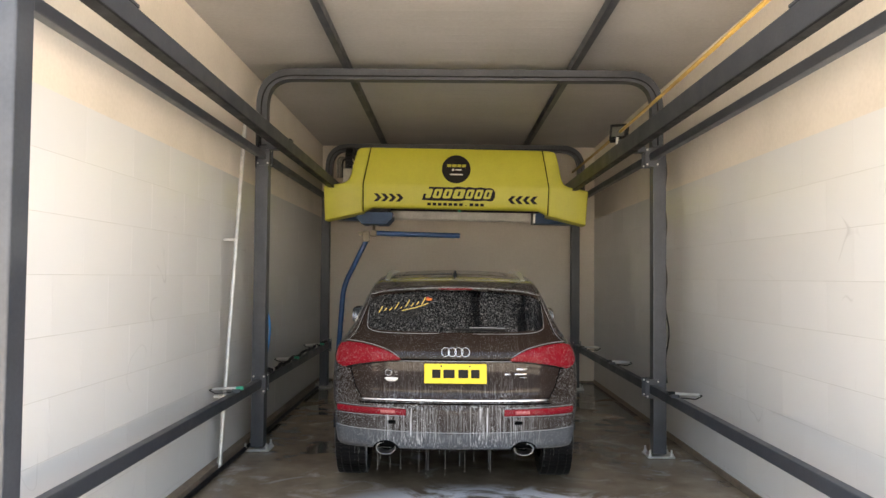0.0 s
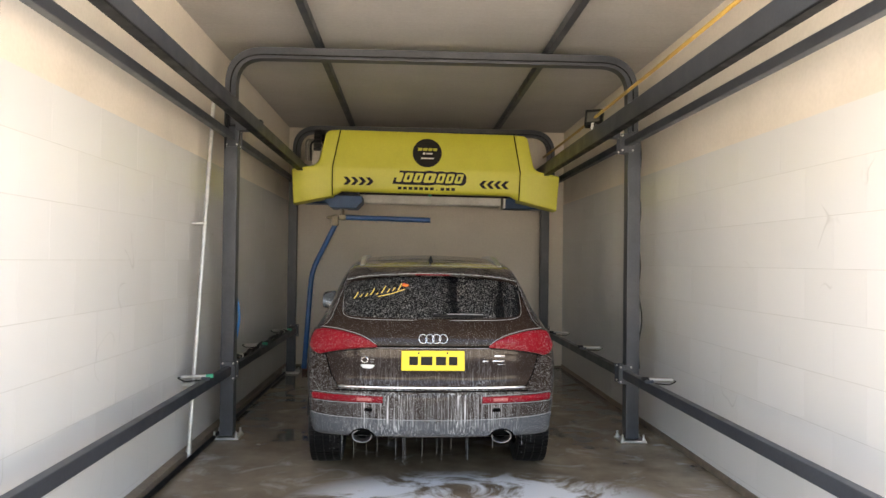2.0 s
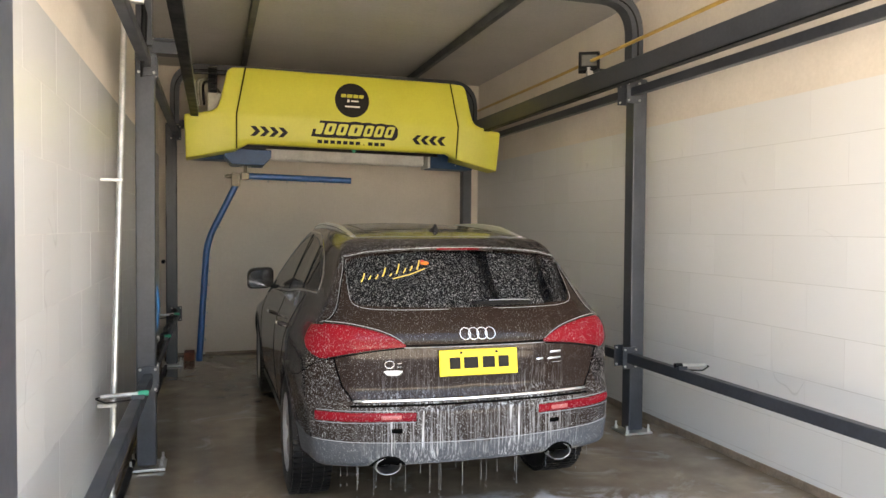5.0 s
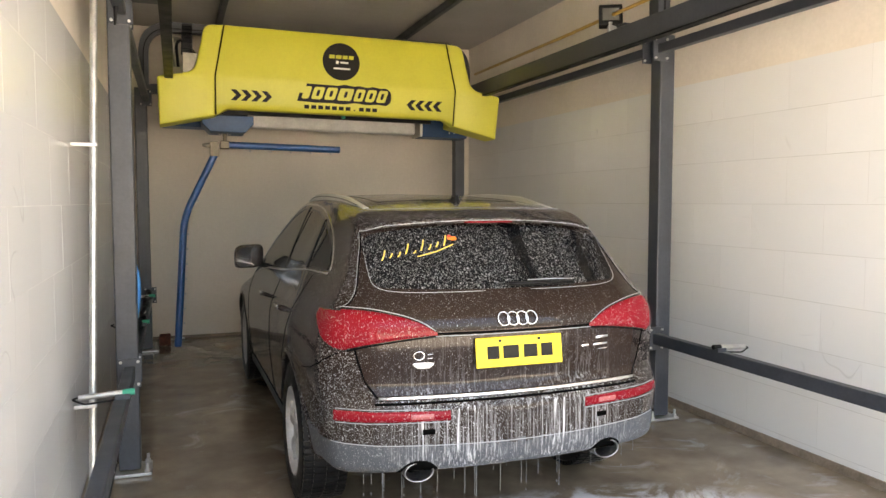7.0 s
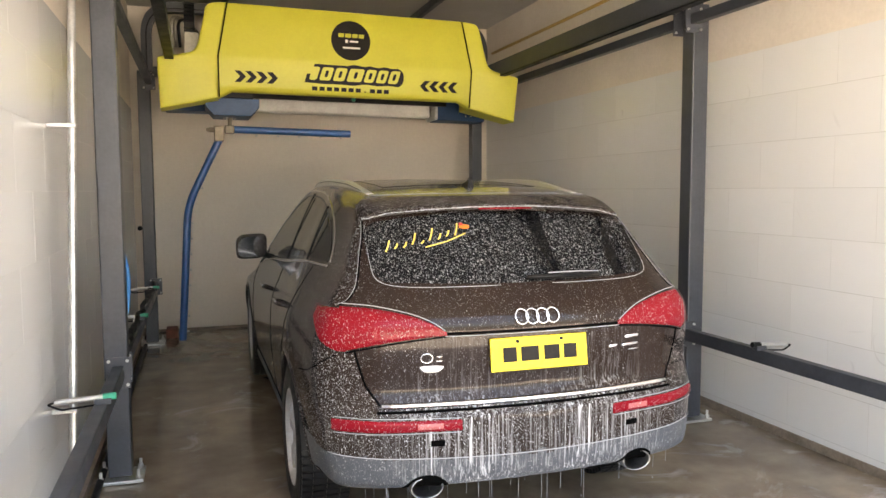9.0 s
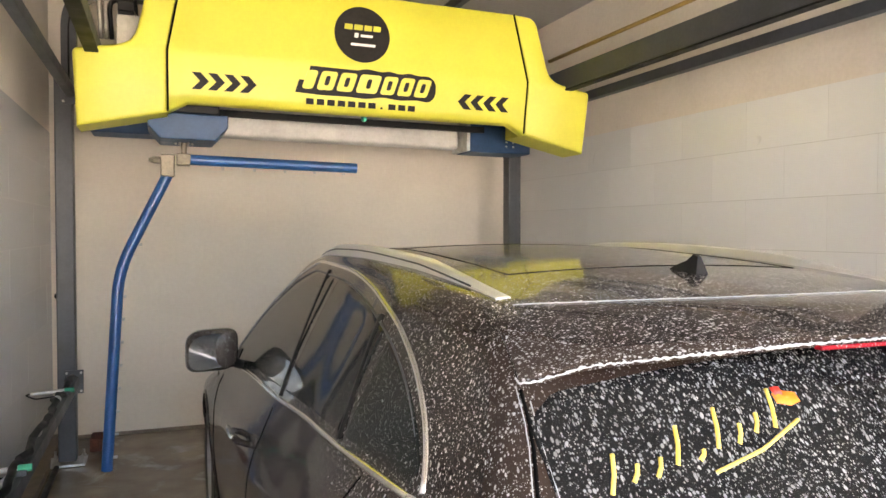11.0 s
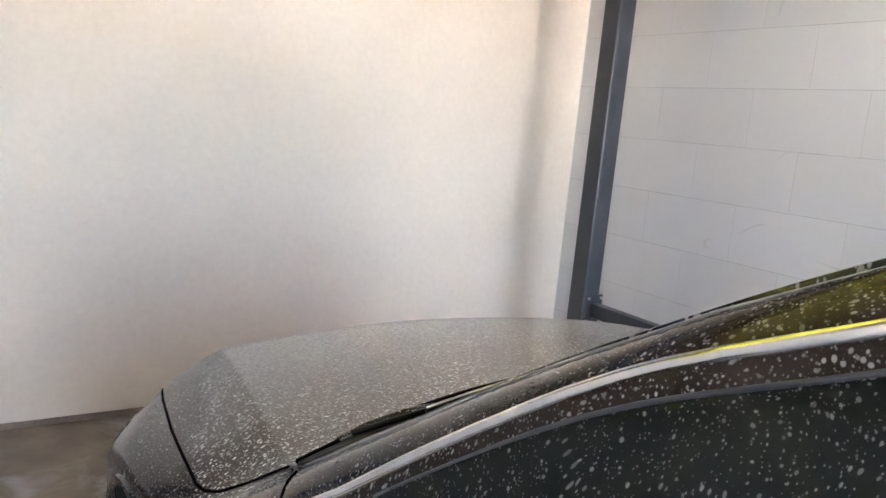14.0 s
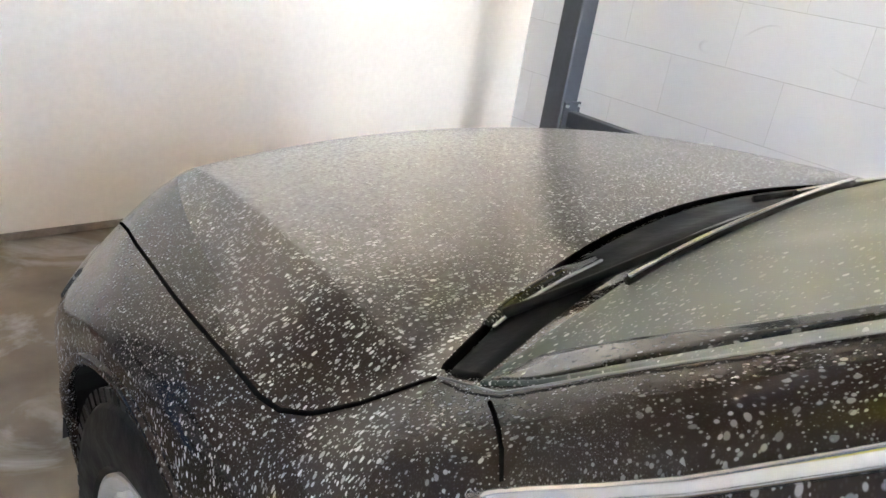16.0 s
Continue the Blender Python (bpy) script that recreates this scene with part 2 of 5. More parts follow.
M_CLEAR = foamed("clear_lens", (0.40, 0.11, 0.11), 0.12, 0.0, 1.0, amount=0.4)
M_HEADLAMP = foamed("headlamp_lens", (0.06, 0.062, 0.065), 0.1, 0.0, 1.0, amount=0.5)
M_CHROME = worn("chrome", (0.68, 0.69, 0.70), (0.82, 0.82, 0.83), (0.12, 0.25), 20, 90, metal=1.0, relief=0.02)
M_ALLOY = worn("alloy", (0.50, 0.50, 0.51), (0.66, 0.66, 0.67), (0.29, 0.4), 14, 90, metal=0.6)
M_TIP = worn("sooty_chrome", (0.22, 0.22, 0.22), (0.40, 0.40, 0.40), (0.29, 0.4), 20, 90, metal=1.0, relief=0.02)
M_RAIL = worn("satin_silver", (0.76, 0.76, 0.76), (0.82, 0.82, 0.815), (0.29, 0.35), 3, 40, metal=0.75, relief=0.05)
M_RUBBER = worn("tyre_rubber", (0.006, 0.006, 0.006), (0.014, 0.014, 0.015), (0.3, 0.5), 20, 90)
M_RUBBER.node_tree.nodes["Principled BSDF"].inputs["Specular IOR Level"].default_value = 0.22
M_GAP = shader("shadow_gap", (0.003, 0.003, 0.003), 0.9)[0]
M_GAP.node_tree.nodes["Principled BSDF"].inputs["Specular IOR Level"].default_value = 0.0
M_LINER = worn("wheel_liner", (0.006, 0.006, 0.006), (0.012, 0.012, 0.012), (0.7, 0.9), 12, 60)
M_PLATE = worn("yellow_plate", (0.78, 0.58, 0.01), (0.84, 0.66, 0.02), (0.3, 0.45), 6, 60)
M_MARK = worn("dark_print", (0.018, 0.017, 0.016), (0.028, 0.026, 0.024), (0.4, 0.55), 6, 60)
M_MARK.node_tree.nodes["Principled BSDF"].inputs["Specular IOR Level"].default_value = 0.06
M_TRAY = worn("tray_metal", (0.20, 0.19, 0.16), (0.32, 0.30, 0.25), (0.3, 0.5), 6, 40, metal=0.4)
M_OCHRE = worn("ochre_hose", (0.40, 0.25, 0.06), (0.52, 0.34, 0.09), (0.4, 0.6), 8, 60)
M_GREEN = worn("green_plastic", (0.01, 0.26, 0.16), (0.02, 0.36, 0.22), (0.3, 0.5), 20, 60)
M_HOSE = worn("blue_hose", (0.02, 0.16, 0.42), (0.03, 0.24, 0.55), (0.3, 0.4), 20, 60)
M_RUST = worn("rusty_brick", (0.10, 0.035, 0.02), (0.22, 0.08, 0.05), (0.7, 0.9), 14, 60, relief=0.5)
M_STICKER = worn("gold_film", (0.75, 0.50, 0.08), (0.85, 0.62, 0.14), (0.3, 0.4), 8, 60)
M_REDFILM = shader("red_film", (0.55, 0.03, 0.02), 0.35)[0]
M_ORANGE = shader("orange_film", (0.75, 0.18, 0.02), 0.35)[0]
M_MIRROR = foamed("mirror_glass", (0.55, 0.56, 0.57), 0.08, 1.0, 0.0, cell=120, amount=0.12, size=0.7)
M_WHITEPRINT = shader("white_print", (0.75, 0.74, 0.72), 0.4)[0]
M_DRIP = shader("water_drip", (0.36, 0.372, 0.39), 0.25)[0]
M_GRIME = worn("grime", (0.15, 0.115, 0.085), (0.28, 0.22, 0.17), (0.5, 0.8), 10, 60, relief=0.4)
M_LAMPGLASS = shader("lamp_glass", (0.10, 0.10, 0.09), 0.12)[0]


def wet_floor():
    m, t, b = shader("wet_concrete", (0.14, 0.11, 0.08), 0.3)
    v = coords(t)
    big, mid, fine = noise_tex(t, v, 0.9, 5.0), noise_tex(t, v, 4.5, 4.0), noise_tex(t, v, 55, 2.0)
    tone = math_node(t, "ADD", math_node(t, "MULTIPLY", big, 0.6), math_node(t, "MULTIPLY", mid, 0.4))
    dirt = ramp(t, tone, [(0.34, (0.13, 0.10, 0.073)), (0.50, (0.225, 0.177, 0.128)), (0.66, (0.32, 0.256, 0.19))])
    # foam spreading on the floor behind the car
    xyz = t.nodes.new("ShaderNodeSeparateXYZ")
    t.links.new(v, xyz.inputs[0])
    dx = math_node(t, "MULTIPLY", math_node(t, "SUBTRACT", xyz.outputs[0], 0.3), 0.75)
    dy = math_node(t, "MULTIPLY", math_node(t, "SUBTRACT", xyz.outputs[1], -0.18), 1.30)
    r2 = math_node(t, "ADD", math_node(t, "MULTIPLY", dx, dx), math_node(t, "MULTIPLY", dy, dy))
    near_tail = ramp(t, r2, [(0.40, 1.0), (1.1, 0.0)])
    swirl = node(t, "ShaderNodeTexNoise", Scale=2.1, Detail=9.0, Roughness=0.66, Distortion=0.7)
    t.links.new(v, swirl.inputs["Vector"])
    foam = math_node(t, "MULTIPLY", ramp(t, swirl.outputs[0], [(0.42, 0.0), (0.52, 1.0)]), near_tail)
    thin = node(t, "ShaderNodeTexNoise", Scale=2.2, Detail=6.0, Roughness=0.6, Distortion=1.1)
    t.links.new(v, thin.inputs["Vector"])
    foam = math_node(t, "MAXIMUM", foam, math_node(t, "MULTIPLY", ramp(t, thin.outputs[0], [(0.55, 0.0), (0.72, 0.40)]), 0.85))
    t.links.new(mixed(t, foam, dirt, (0.78, 0.81, 0.86)), b.inputs["Base Color"])
    t.links.new(ramp(t, tone, [(0.38, 0.05), (0.52, 0.13), (0.66, 0.26)]), b.inputs["Roughness"])
    bump(t, b, math_node(t, "ADD", fine, math_node(t, "MULTIPLY", foam, 3.0)), 0.07, 0.004)
    return m


M_FLOOR = wet_floor()
M_GROUND = worn("concrete_apron", (0.29, 0.284, 0.274), (0.38, 0.373, 0.362), (0.7, 0.9), 0.7, 12)


# ---------------------------------------------------------------- builders
def mesh_ob(name, bm, material, smooth=False):
    me = bpy.data.meshes.new(name)
    bm.normal_update()
    bm.to_mesh(me)
    bm.free()
    for m in material if isinstance(material, (list, tuple)) else [material]:
        me.materials.append(m)
    if smooth:
        for p in me.polygons:
            p.use_smooth = True
        if smooth != "all":
            me.set_sharp_from_angle(angle=radians(smooth if smooth is not True else 35))
    return new(name, me)


def part(name, bm, material, parent, label="", smooth=False):
    ob = mesh_ob(name, bm, material, smooth)
    ob.parent = parent
    if label:
        ob["label"] = label
    return ob


def thing(name, label, category, at=(0, 0, 0), group="", kind=""):
    ob = new(name)
    ob.location = at
    ob.empty_display_size = 0.1
    return tagged(ob, label, category, group, kind)


def box(bm, x0, x1, y0, y1, z0, z1, bevel=0.0, segments=2):
    r = bmesh.ops.create_cube(bm, size=1.0)
    bmesh.ops.scale(bm, vec=(x1 - x0, y1 - y0, z1 - z0), verts=r["verts"])
    bmesh.ops.translate(bm, vec=((x0 + x1) / 2, (y0 + y1) / 2, (z0 + z1) / 2), verts=r["verts"])
    if bevel:
        edges = {e for v in r["verts"] for e in v.link_edges}
        bmesh.ops.bevel(bm, geom=list(edges), offset=bevel, segments=segments, affect="EDGES", profile=0.5)
    return bm


def boxed(*a, **k):
    return box(bmesh.new(), *a, **k)


def tube(bm, pts, r, n=10, caps=True, radii=None):
    """A round bar along points."""
    pts = [Vector(p) for p in pts]
    rings, up = [], None
    for i, p in enumerate(pts):
        d = (pts[min(i + 1, len(pts) - 1)] - pts[max(i - 1, 0)]).normalized()
        if up is None:
            up = d.orthogonal().normalized()
        up = (up - d * up.dot(d)).normalized()
        side = d.cross(up)
        rr = radii[i] if radii else r
        rings.append([bm.verts.new(p + rr * (math.cos(a) * up + math.sin(a) * side)) for a in (2 * math.pi * k / n for k in range(n))])
    for a, b in zip(rings, rings[1:]):
        for k in range(n):
            bm.faces.new((a[k], a[(k + 1) % n], b[(k + 1) % n], b[k]))
    if caps:
        bm.faces.new(rings[0][::-1])
        bm.faces.new(rings[-1])
    return bm


def tubed(pts, r, n=10, **k):
    return tube(bmesh.new(), pts, r, n, **k)


def arc_points(points, radius, steps=6):
    """A polyline with rounded corners."""
    out = [Vector(points[0])]
    for a, b, c in zip(points, points[1:], points[2:]):
        a, b, c = Vector(a), Vector(b), Vector(c)
        u, v = (a - b).normalized(), (c - b).normalized()
        p, q = b + u * radius, b + v * radius
        for i in range(steps + 1):
            s = i / steps
            out.append((1 - s) ** 2 * p + 2 * s * (1 - s) * b + s * s * q)
    return out + [Vector(points[-1])]


# ---------------------------------------------------------------- the bay
XL, XR, YB, YF, ZC = -2.0, 2.18, 6.17, -2.6, 3.6
ground = mesh_ob("ground", boxed(-400, 400, -400, 400, -0.2, -0.004), M_GROUND)
tagged(ground, "grey concrete apron outside the wash bay", "ground", kind="structure")
floor = mesh_ob("floor", boxed(XL - 0.2, XR + 0.2, YF, YB + 0.2, -0.003, 0.0), M_FLOOR)
tagged(floor, "wet brown concrete floor with foam and puddles", "floor", kind="structure")
wall_west = mesh_ob("wall_west", boxed(XL - 0.2, XL - 0.0022, YF, YB + 0.2, 0, ZC), M_PLASTER)
tagged(wall_west, "cream plaster wall with glazed white tiles", "wall", kind="structure")
wall_east = mesh_ob("wall_east", boxed(XR + 0.0022, XR + 0.2, YF, YB + 0.2, 0, ZC), M_PLASTER)
tagged(wall_east, "cream plaster wall with glazed white tiles", "wall", kind="structure")
wall_north = mesh_ob("wall_north", boxed(XL - 0.009, XR + 0.009, YB, YB + 0.2, 0, ZC), M_REAR)
tagged(wall_north, "plain beige plastered rear wall, damp at its foot", "wall", kind="structure")
bm = boxed(XL - 0.2, XR + 0.2, YF, YB + 0.2, ZC, ZC + 0.15)
for i in range(47):
    y0 = YF + 0.1 + 0.185 * i
    vs = [bm.verts.new((x, y0 + dy, ZC - dz)) for x in (XL, XR) for dy, dz in ((0, -0.002), (0.012, 0.001), (0.034, 0.001), (0.046, -0.002))]
    for k in range(3):
        bm.faces.new((vs[k], vs[k + 1], vs[k + 5], vs[k + 4]))
ceiling = mesh_ob("ceiling", bm, M_CEIL)
tagged(ceiling, "pale grey sheet ceiling", "ceiling", kind="structure")


def bar(name, x0, x1, y0, y1, z0, z1, label, category="steel beam", group="", material=None):
    ob = mesh_ob(name, boxed(x0, x1, y0, y1, z0, z1, bevel=0.006), material or M_STEEL)
    return tagged(ob, label, category, group)


PXL, PXR = -1.782, 1.847


def steel_post(x, y, top, half=0.06):
    p = thing("steel_post", "dark grey painted square steel post bolted to the floor", "post", (x, y, 0), "posts of the gantry frame")
    part("shaft", boxed(-half, half, -half, half, 0.03, top, bevel=0.008), M_STEEL, p)
    part("base_plate", boxed(-0.12, 0.12, -0.11, 0.11, 0.004, 0.022, bevel=0.003), M_GALV, p, "galvanised base plate")
    for sx in (-0.095, 0.095):
        for sy in (-0.085, 0.085):
            bm = tubed([(sx, sy, 0.022), (sx, sy, 0.075)], 0.009, 8)
            tube(bm, [(sx, sy, 0.022), (sx, sy, 0.040)], 0.017, 6)
            part("bolt", bm, M_GALV, p, "zinc anchor bolt")
    return p


for x, y in ((PXL, 1.625), (PXR, 1.525), (-1.82, 5.47), (1.765, 5.47)):
    steel_post(x, y, 2.80)
steel_post(-1.68, -2.56, 2.80)
for sx in (-1, 1):
    a, b = (-1.80, -1.74) if sx < 0 else (1.75, 1.81)
    for y0, y1 in ((-2.50, 1.565 if sx < 0 else 1.465), (1.685 if sx < 0 else 1.585, 5.41)):
        low = bar("lower_rail", a, b, y0 + 0.012, y1 - 0.012, 0.57, 0.65, "dark grey steel guard rail between posts", "guard rail", "lower guard rails")
        tie = bar("tie_beam", a, b, y0 + 0.012, y1 - 0.012, 2.66, 2.725, "dark grey steel tie beam between posts", "steel beam", "upper tie beams")
        for beam, zc in ((low, 0.61), (tie, 2.6925)):
            for yc in (y0 + 0.006, y1 - 0.006):
                c = (a + b) / 2
                part("end_flange", boxed(c - 0.062, c + 0.062, yc - 0.0055, yc + 0.0055, zc - 0.085, zc + 0.085, bevel=0.002), M_STEEL, beam)
                for dx in (-0.047, 0.047):
                    for dz in (-0.066, 0.066):
                        part("bolt", tubed([(c + dx, yc - 0.017, zc + dz), (c + dx, yc + 0.017, zc + dz)], 0.009, 6), M_GALV, beam, "zinc bolt")
    x0, x1, z0, z1 = (-1.555, -1.50, 2.718, 2.825) if sx < 0 else (1.50, 1.55, 2.703, 2.845)
    rail = bar("travel_rail", x0, x1, -2.62, 5.9, z0, z1, "dark grey steel travel rail for the wash gantry", "rail", "travel rails")
    part("rail_lip", boxed(x0 - 0.012 if sx < 0 else x0 - 0.006, x1 + 0.006, -2.62, 5.9, z0 - 0.014, z0 - 0.002, bevel=0.002), M_BLACK, rail, "black lip under the rail")
    for y in (-1.9, 1.55, 5.47):
        part("rail_saddle", boxed(min(x0, sx * 1.72), max(x1, sx * 1.72), y - 0.05, y + 0.05, z1 + 0.002, z1 + 0.02, bevel=0.003), M_STEEL, rail)
    a, b = (-1.04, -0.98) if sx < 0 else (1.05, 1.11)
    bar("ceiling_beam", a, b, YF, YB, 3.505, 3.585, "dark steel beam under the ceiling", "steel beam", "ceiling beams")

# ---------------------------------------------------------------- the car
CAR = thing("car", "dark brown SUV wet with foam, tailgate to the bay opening", "car")


def curve(xs, ys):
    """Monotone cubic through knots, for arrays."""
    xs, ys = np.array(xs, float), np.array(ys, float)
    h, d = np.diff(xs), np.diff(ys) / np.diff(xs)
    m = np.zeros(len(xs))
    m[1:-1] = np.where(d[:-1] * d[1:] > 0, 2 * d[:-1] * d[1:] / (d[:-1] + d[1:] + 1e-12), 0)
    m[0], m[-1] = d[0], d[-1]

    def f(x):
        x = np.asarray(x, float)
        i = np.clip(np.searchsorted(xs, x) - 1, 0, len(xs) - 2)
        t = (x - xs[i]) / h[i]
        t2 = np.clip(t, -0.0, 1.0)
        v = ys[i] * (1 + 2 * t2) * (1 - t2) ** 2 + m[i] * h[i] * t2 * (1 - t2) ** 2
        v = v + ys[i + 1] * t2 * t2 * (3 - 2 * t2) + m[i + 1] * h[i] * t2 * t2 * (t2 - 1)
        return v + np.where(t > 1, (t - 1) * h[i] * m[i + 1], 0) + np.where(t < 0, t * h[i] * m[i], 0)

    return f


top_line = curve([0.30, 0.42, 0.55, 0.85, 1.3, 1.8, 2.2, 2.5, 2.65, 3.0, 3.35, 3.54, 3.62, 3.85, 4.15, 4.42, 4.58, 4.72],
                 [1.495, 1.527, 1.557, 1.602, 1.637, 1.655, 1.647, 1.617, 1.566, 1.395, 1.178, 1.065, 1.042, 1.018, 0.985, 0.935, 0.88, 0.77])
half_width = curve([0, 0.15, 0.5, 0.95, 1.5, 2.3, 3.0, 3.85, 4.2, 4.4, 4.6, 4.73], [0.82, 0.875, 0.925, 0.945, 0.93, 0.93, 0.935, 0.95, 0.94, 0.895, 0.80, 0.70])
side_shape = curve([0.18, 0.3, 0.5, 0.7, 0.85, 0.95, 1.02, 1.1], [0.93, 0.955, 0.985, 1.0, 0.995, 0.975, 0.945, 0.91])
belt_line = curve([0, 0.6, 1.5, 3.0, 4.6], [1.15, 1.13, 1.09, 1.04, 1.02])
rear_line = curve([0.18, 0.25, 0.305, 0.34, 0.365, 0.42, 0.5, 0.66, 0.72, 0.78, 0.95, 1.04, 1.10, 1.17, 1.3, 1.45, 1.6],
                  [0.62, 0.50, 0.30, 0.10, 0.035, 0.008, 0.0, 0.0, 0.03, 0.055, 0.045, 0.05, 0.08, 0.14, 0.275, 0.43, 0.62])
front_line = curve([0.18, 0.3, 0.5, 0.65, 0.75, 0.85, 1.0], [4.55, 4.68, 4.73, 4.72, 4.68, 4.6, 4.4])


def step(x, a, b):
    t = np.clip((np.asarray(x, float) - a) / (b - a), 0, 1)
    return t * t * (3 - 2 * t)


def soft_max(a, b, k):
    h = np.clip(0.5 + 0.5 * (a - b) / k, 0, 1)
    return a * h + b * (1 - h) + k * h * (1 - h)


def body_field(p):
    """Below zero inside the car's body."""
    x, y, z = np.abs(p[..., 0]), p[..., 1], p[..., 2]
    belt = belt_line(y)
    low = half_width(y) * side_shape(np.minimum(z, belt - 0.02) + 1.06 - belt)
    side = low - 0.40 * np.maximum(z - belt + 0.02, 0) - 0.16 * np.maximum(z - belt, 0) ** 2
    side = side - 0.05 * step(y, 1.3, 0.4) * step(z, 1.05, 1.3)
    glass, hood = step(y, 2.2, 3.0), step(y, 3.45, 3.7)
    top = top_line(y + 0.16 * glass * x * x) - (0.075 - 0.025 * hood) * x * x
    crease = np.maximum(x - (0.78 - 0.16 * (y - 3.5)), 0) * step(y, 3.35, 3.55)
    top = top - 0.40 * crease
    rear = rear_line(z) + 0.16 * x * x + 1.1 * np.maximum(x - 0.62, 0) ** 2
    front = front_line(z) - 0.28 * x * x - (1.3 + 1.5 * step(z, 0.66, 0.86)) * np.maximum(x - 0.6, 0) ** 2
    f = soft_max(x - side, z - top, 0.05)
    f = soft_max(f, rear - y, 0.045)
    f = soft_max(f, y - front, 0.07)
    return soft_max(f, 0.20 + 0.175 * step(y, 0.80, 0.42) - z, 0.05)


RING, AXIS, Y_A, Y_B = 344, 0.72, 0.95, 3.9
ys = np.linspace(Y_A, Y_B, 150)
th = np.linspace(0, 2 * np.pi, RING, endpoint=False)
ring = np.stack([np.sin(th), 0 * th, np.cos(th)], -1)
starts, ways = [], []
fan = np.linspace(0, np.pi / 2, 60)[1:]
for a in fan[::-1]:
    starts.append(np.tile([0, Y_A, AXIS], (RING, 1)))
    ways.append(np.cos(a) * ring + np.sin(a) * np.array([0, -1, 0]))
for y in ys:
    starts.append(np.tile([0, y, AXIS], (RING, 1)))
    ways.append(ring)
for a in fan:
    starts.append(np.tile([0, Y_B, AXIS], (RING, 1)))
    ways.append(np.cos(a) * ring + np.sin(a) * np.array([0, 1, 0]))
starts, ways = np.array(starts), np.array(ways)
near, far = np.zeros(starts.shape[:2]), np.full(starts.shape[:2], 1.6)
for _ in range(40):
    mid = (near + far) / 2
    inside = body_field(starts + mid[..., None] * ways) < 0
    near, far = np.where(inside, mid, near), np.where(inside, far, mid)
BODY = starts + near[..., None] * ways
AXLES, WHEEL_Z, ARCH = (0.94, 3.85), 0.365, 0.425
for axle in AXLES:
    d = np.hypot(BODY[..., 1] - axle, BODY[..., 2] - WHEEL_Z)
    snap = (np.abs(d - ARCH) < 0.014) & (np.abs(BODY[..., 0]) > 0.5)
    k = np.where(snap, ARCH / np.maximum(d, 1e-6), 1.0)
    BODY[..., 1] = axle + (BODY[..., 1] - axle) * k
    BODY[..., 2] = WHEEL_Z + (BODY[..., 2] - WHEEL_Z) * k
rows_n = BODY.shape[0]
idx = np.arange(rows_n * RING).reshape(rows_n, RING)
quads = np.stack([idx[:-1], np.roll(idx[:-1], -1, 1), np.roll(idx[1:], -1, 1), idx[1:]], -1).reshape(-1, 4)
flat = BODY.reshape(-1, 3)
SKIN = BVHTree.FromPolygons(flat.tolist(), quads.tolist())
whole = bpy.data.meshes.new("whole")
whole.from_pydata(flat.tolist(), [], quads.tolist())
normals = np.zeros(len(whole.vertices) * 3)
whole.vertices.foreach_get("normal", normals)
normals = normals.reshape(-1, 3)
outward = np.sign((normals * (flat - np.array([0, 2.3, 0.7]))).sum(-1).sum())
normals *= outward
if outward < 0:
    quads = quads[:, ::-1]
bpy.data.meshes.remove(whole)
mid = flat[quads].mean(1)
mn = normals[quads].mean(1)
cx, cy, cz = np.abs(mid[:, 0]), mid[:, 1], mid[:, 2]
kind = np.full(len(quads), "shell", dtype=object)
side = np.where(mid[:, 0] < 0, 0, 1)
cowl_y = 3.625 - 0.28 * cx * cx
kind[(cy > cowl_y) & (cz > 0.93 - 0.10 * np.maximum(cy - 4.0, 0)) & (mn[:, 2] > 0.35)] = "bonnet"
kind[(cy > 4.30) & (kind != "bonnet")] = "front_bumper"
kind[(cy > 3.29) & (cy <= 4.30) & (cz > 0.30) & (cz < 1.05) & (kind != "bonnet") & (cx > 0.6)] = "front_wing"
kind[(cy > 1.93) & (cy <= 3.29) & (cz > 0.30) & (cz < 1.13) & (cx > 0.6)] = "front_door"
kind[(cy > 0.98) & (cy <= 1.93) & (cz > 0.30) & (cz < 1.20) & (cx > 0.6)] = "rear_door"
kind[(cz < 0.725) & (cy < 0.60)] = "rear_bumper"
kind[(cz < 0.502 + 0.035 * cx * cx) & (cy < 0.60) & (kind == "rear_bumper")] = "rear_valance"
kind[(cz < 0.352) & (cy < 0.62)] = "rear_underside"
gate_edge = curve([0.725, 0.80, 0.90, 0.96, 1.12, 1.18, 1.335, 1.40, 1.46], [0.665, 0.715, 0.745, 0.775, 0.80, 0.728, 0.673, 0.645, 0.625])
kind[(cz >= 0.725) & (cy < 0.62) & (cx < gate_edge(cz)) & (cz < 1.49) & (mn[:, 1] < -0.2)] = "tailgate"
kind[(kind == "shell") & (cz > 1.44) & (cx < 0.60) & (mn[:, 2] > 0.75) & (cy < 2.6)] = "roof"
gone = np.zeros(len(quads), bool)
for axle in AXLES:
    d = np.hypot(flat[:, 1] - axle, flat[:, 2] - WHEEL_Z)
    gone |= (d[quads] < ARCH + 0.002).all(1) & (cx > 0.5)


def skin_part(name, mask, material, parent=CAR):
    q = quads[mask & ~gone]
    used, back = np.unique(q, return_inverse=True)
    me = bpy.data.meshes.new(name)
    me.from_pydata(flat[used].tolist(), [], back.reshape(-1, 4).tolist())
    me.polygons.foreach_set("use_smooth", [True] * len(me.polygons))
    me.normals_split_custom_set_from_vertices(normals[used].tolist())
    me.materials.append(material)
    ob = new(name, me)
    ob.parent = parent
    return ob


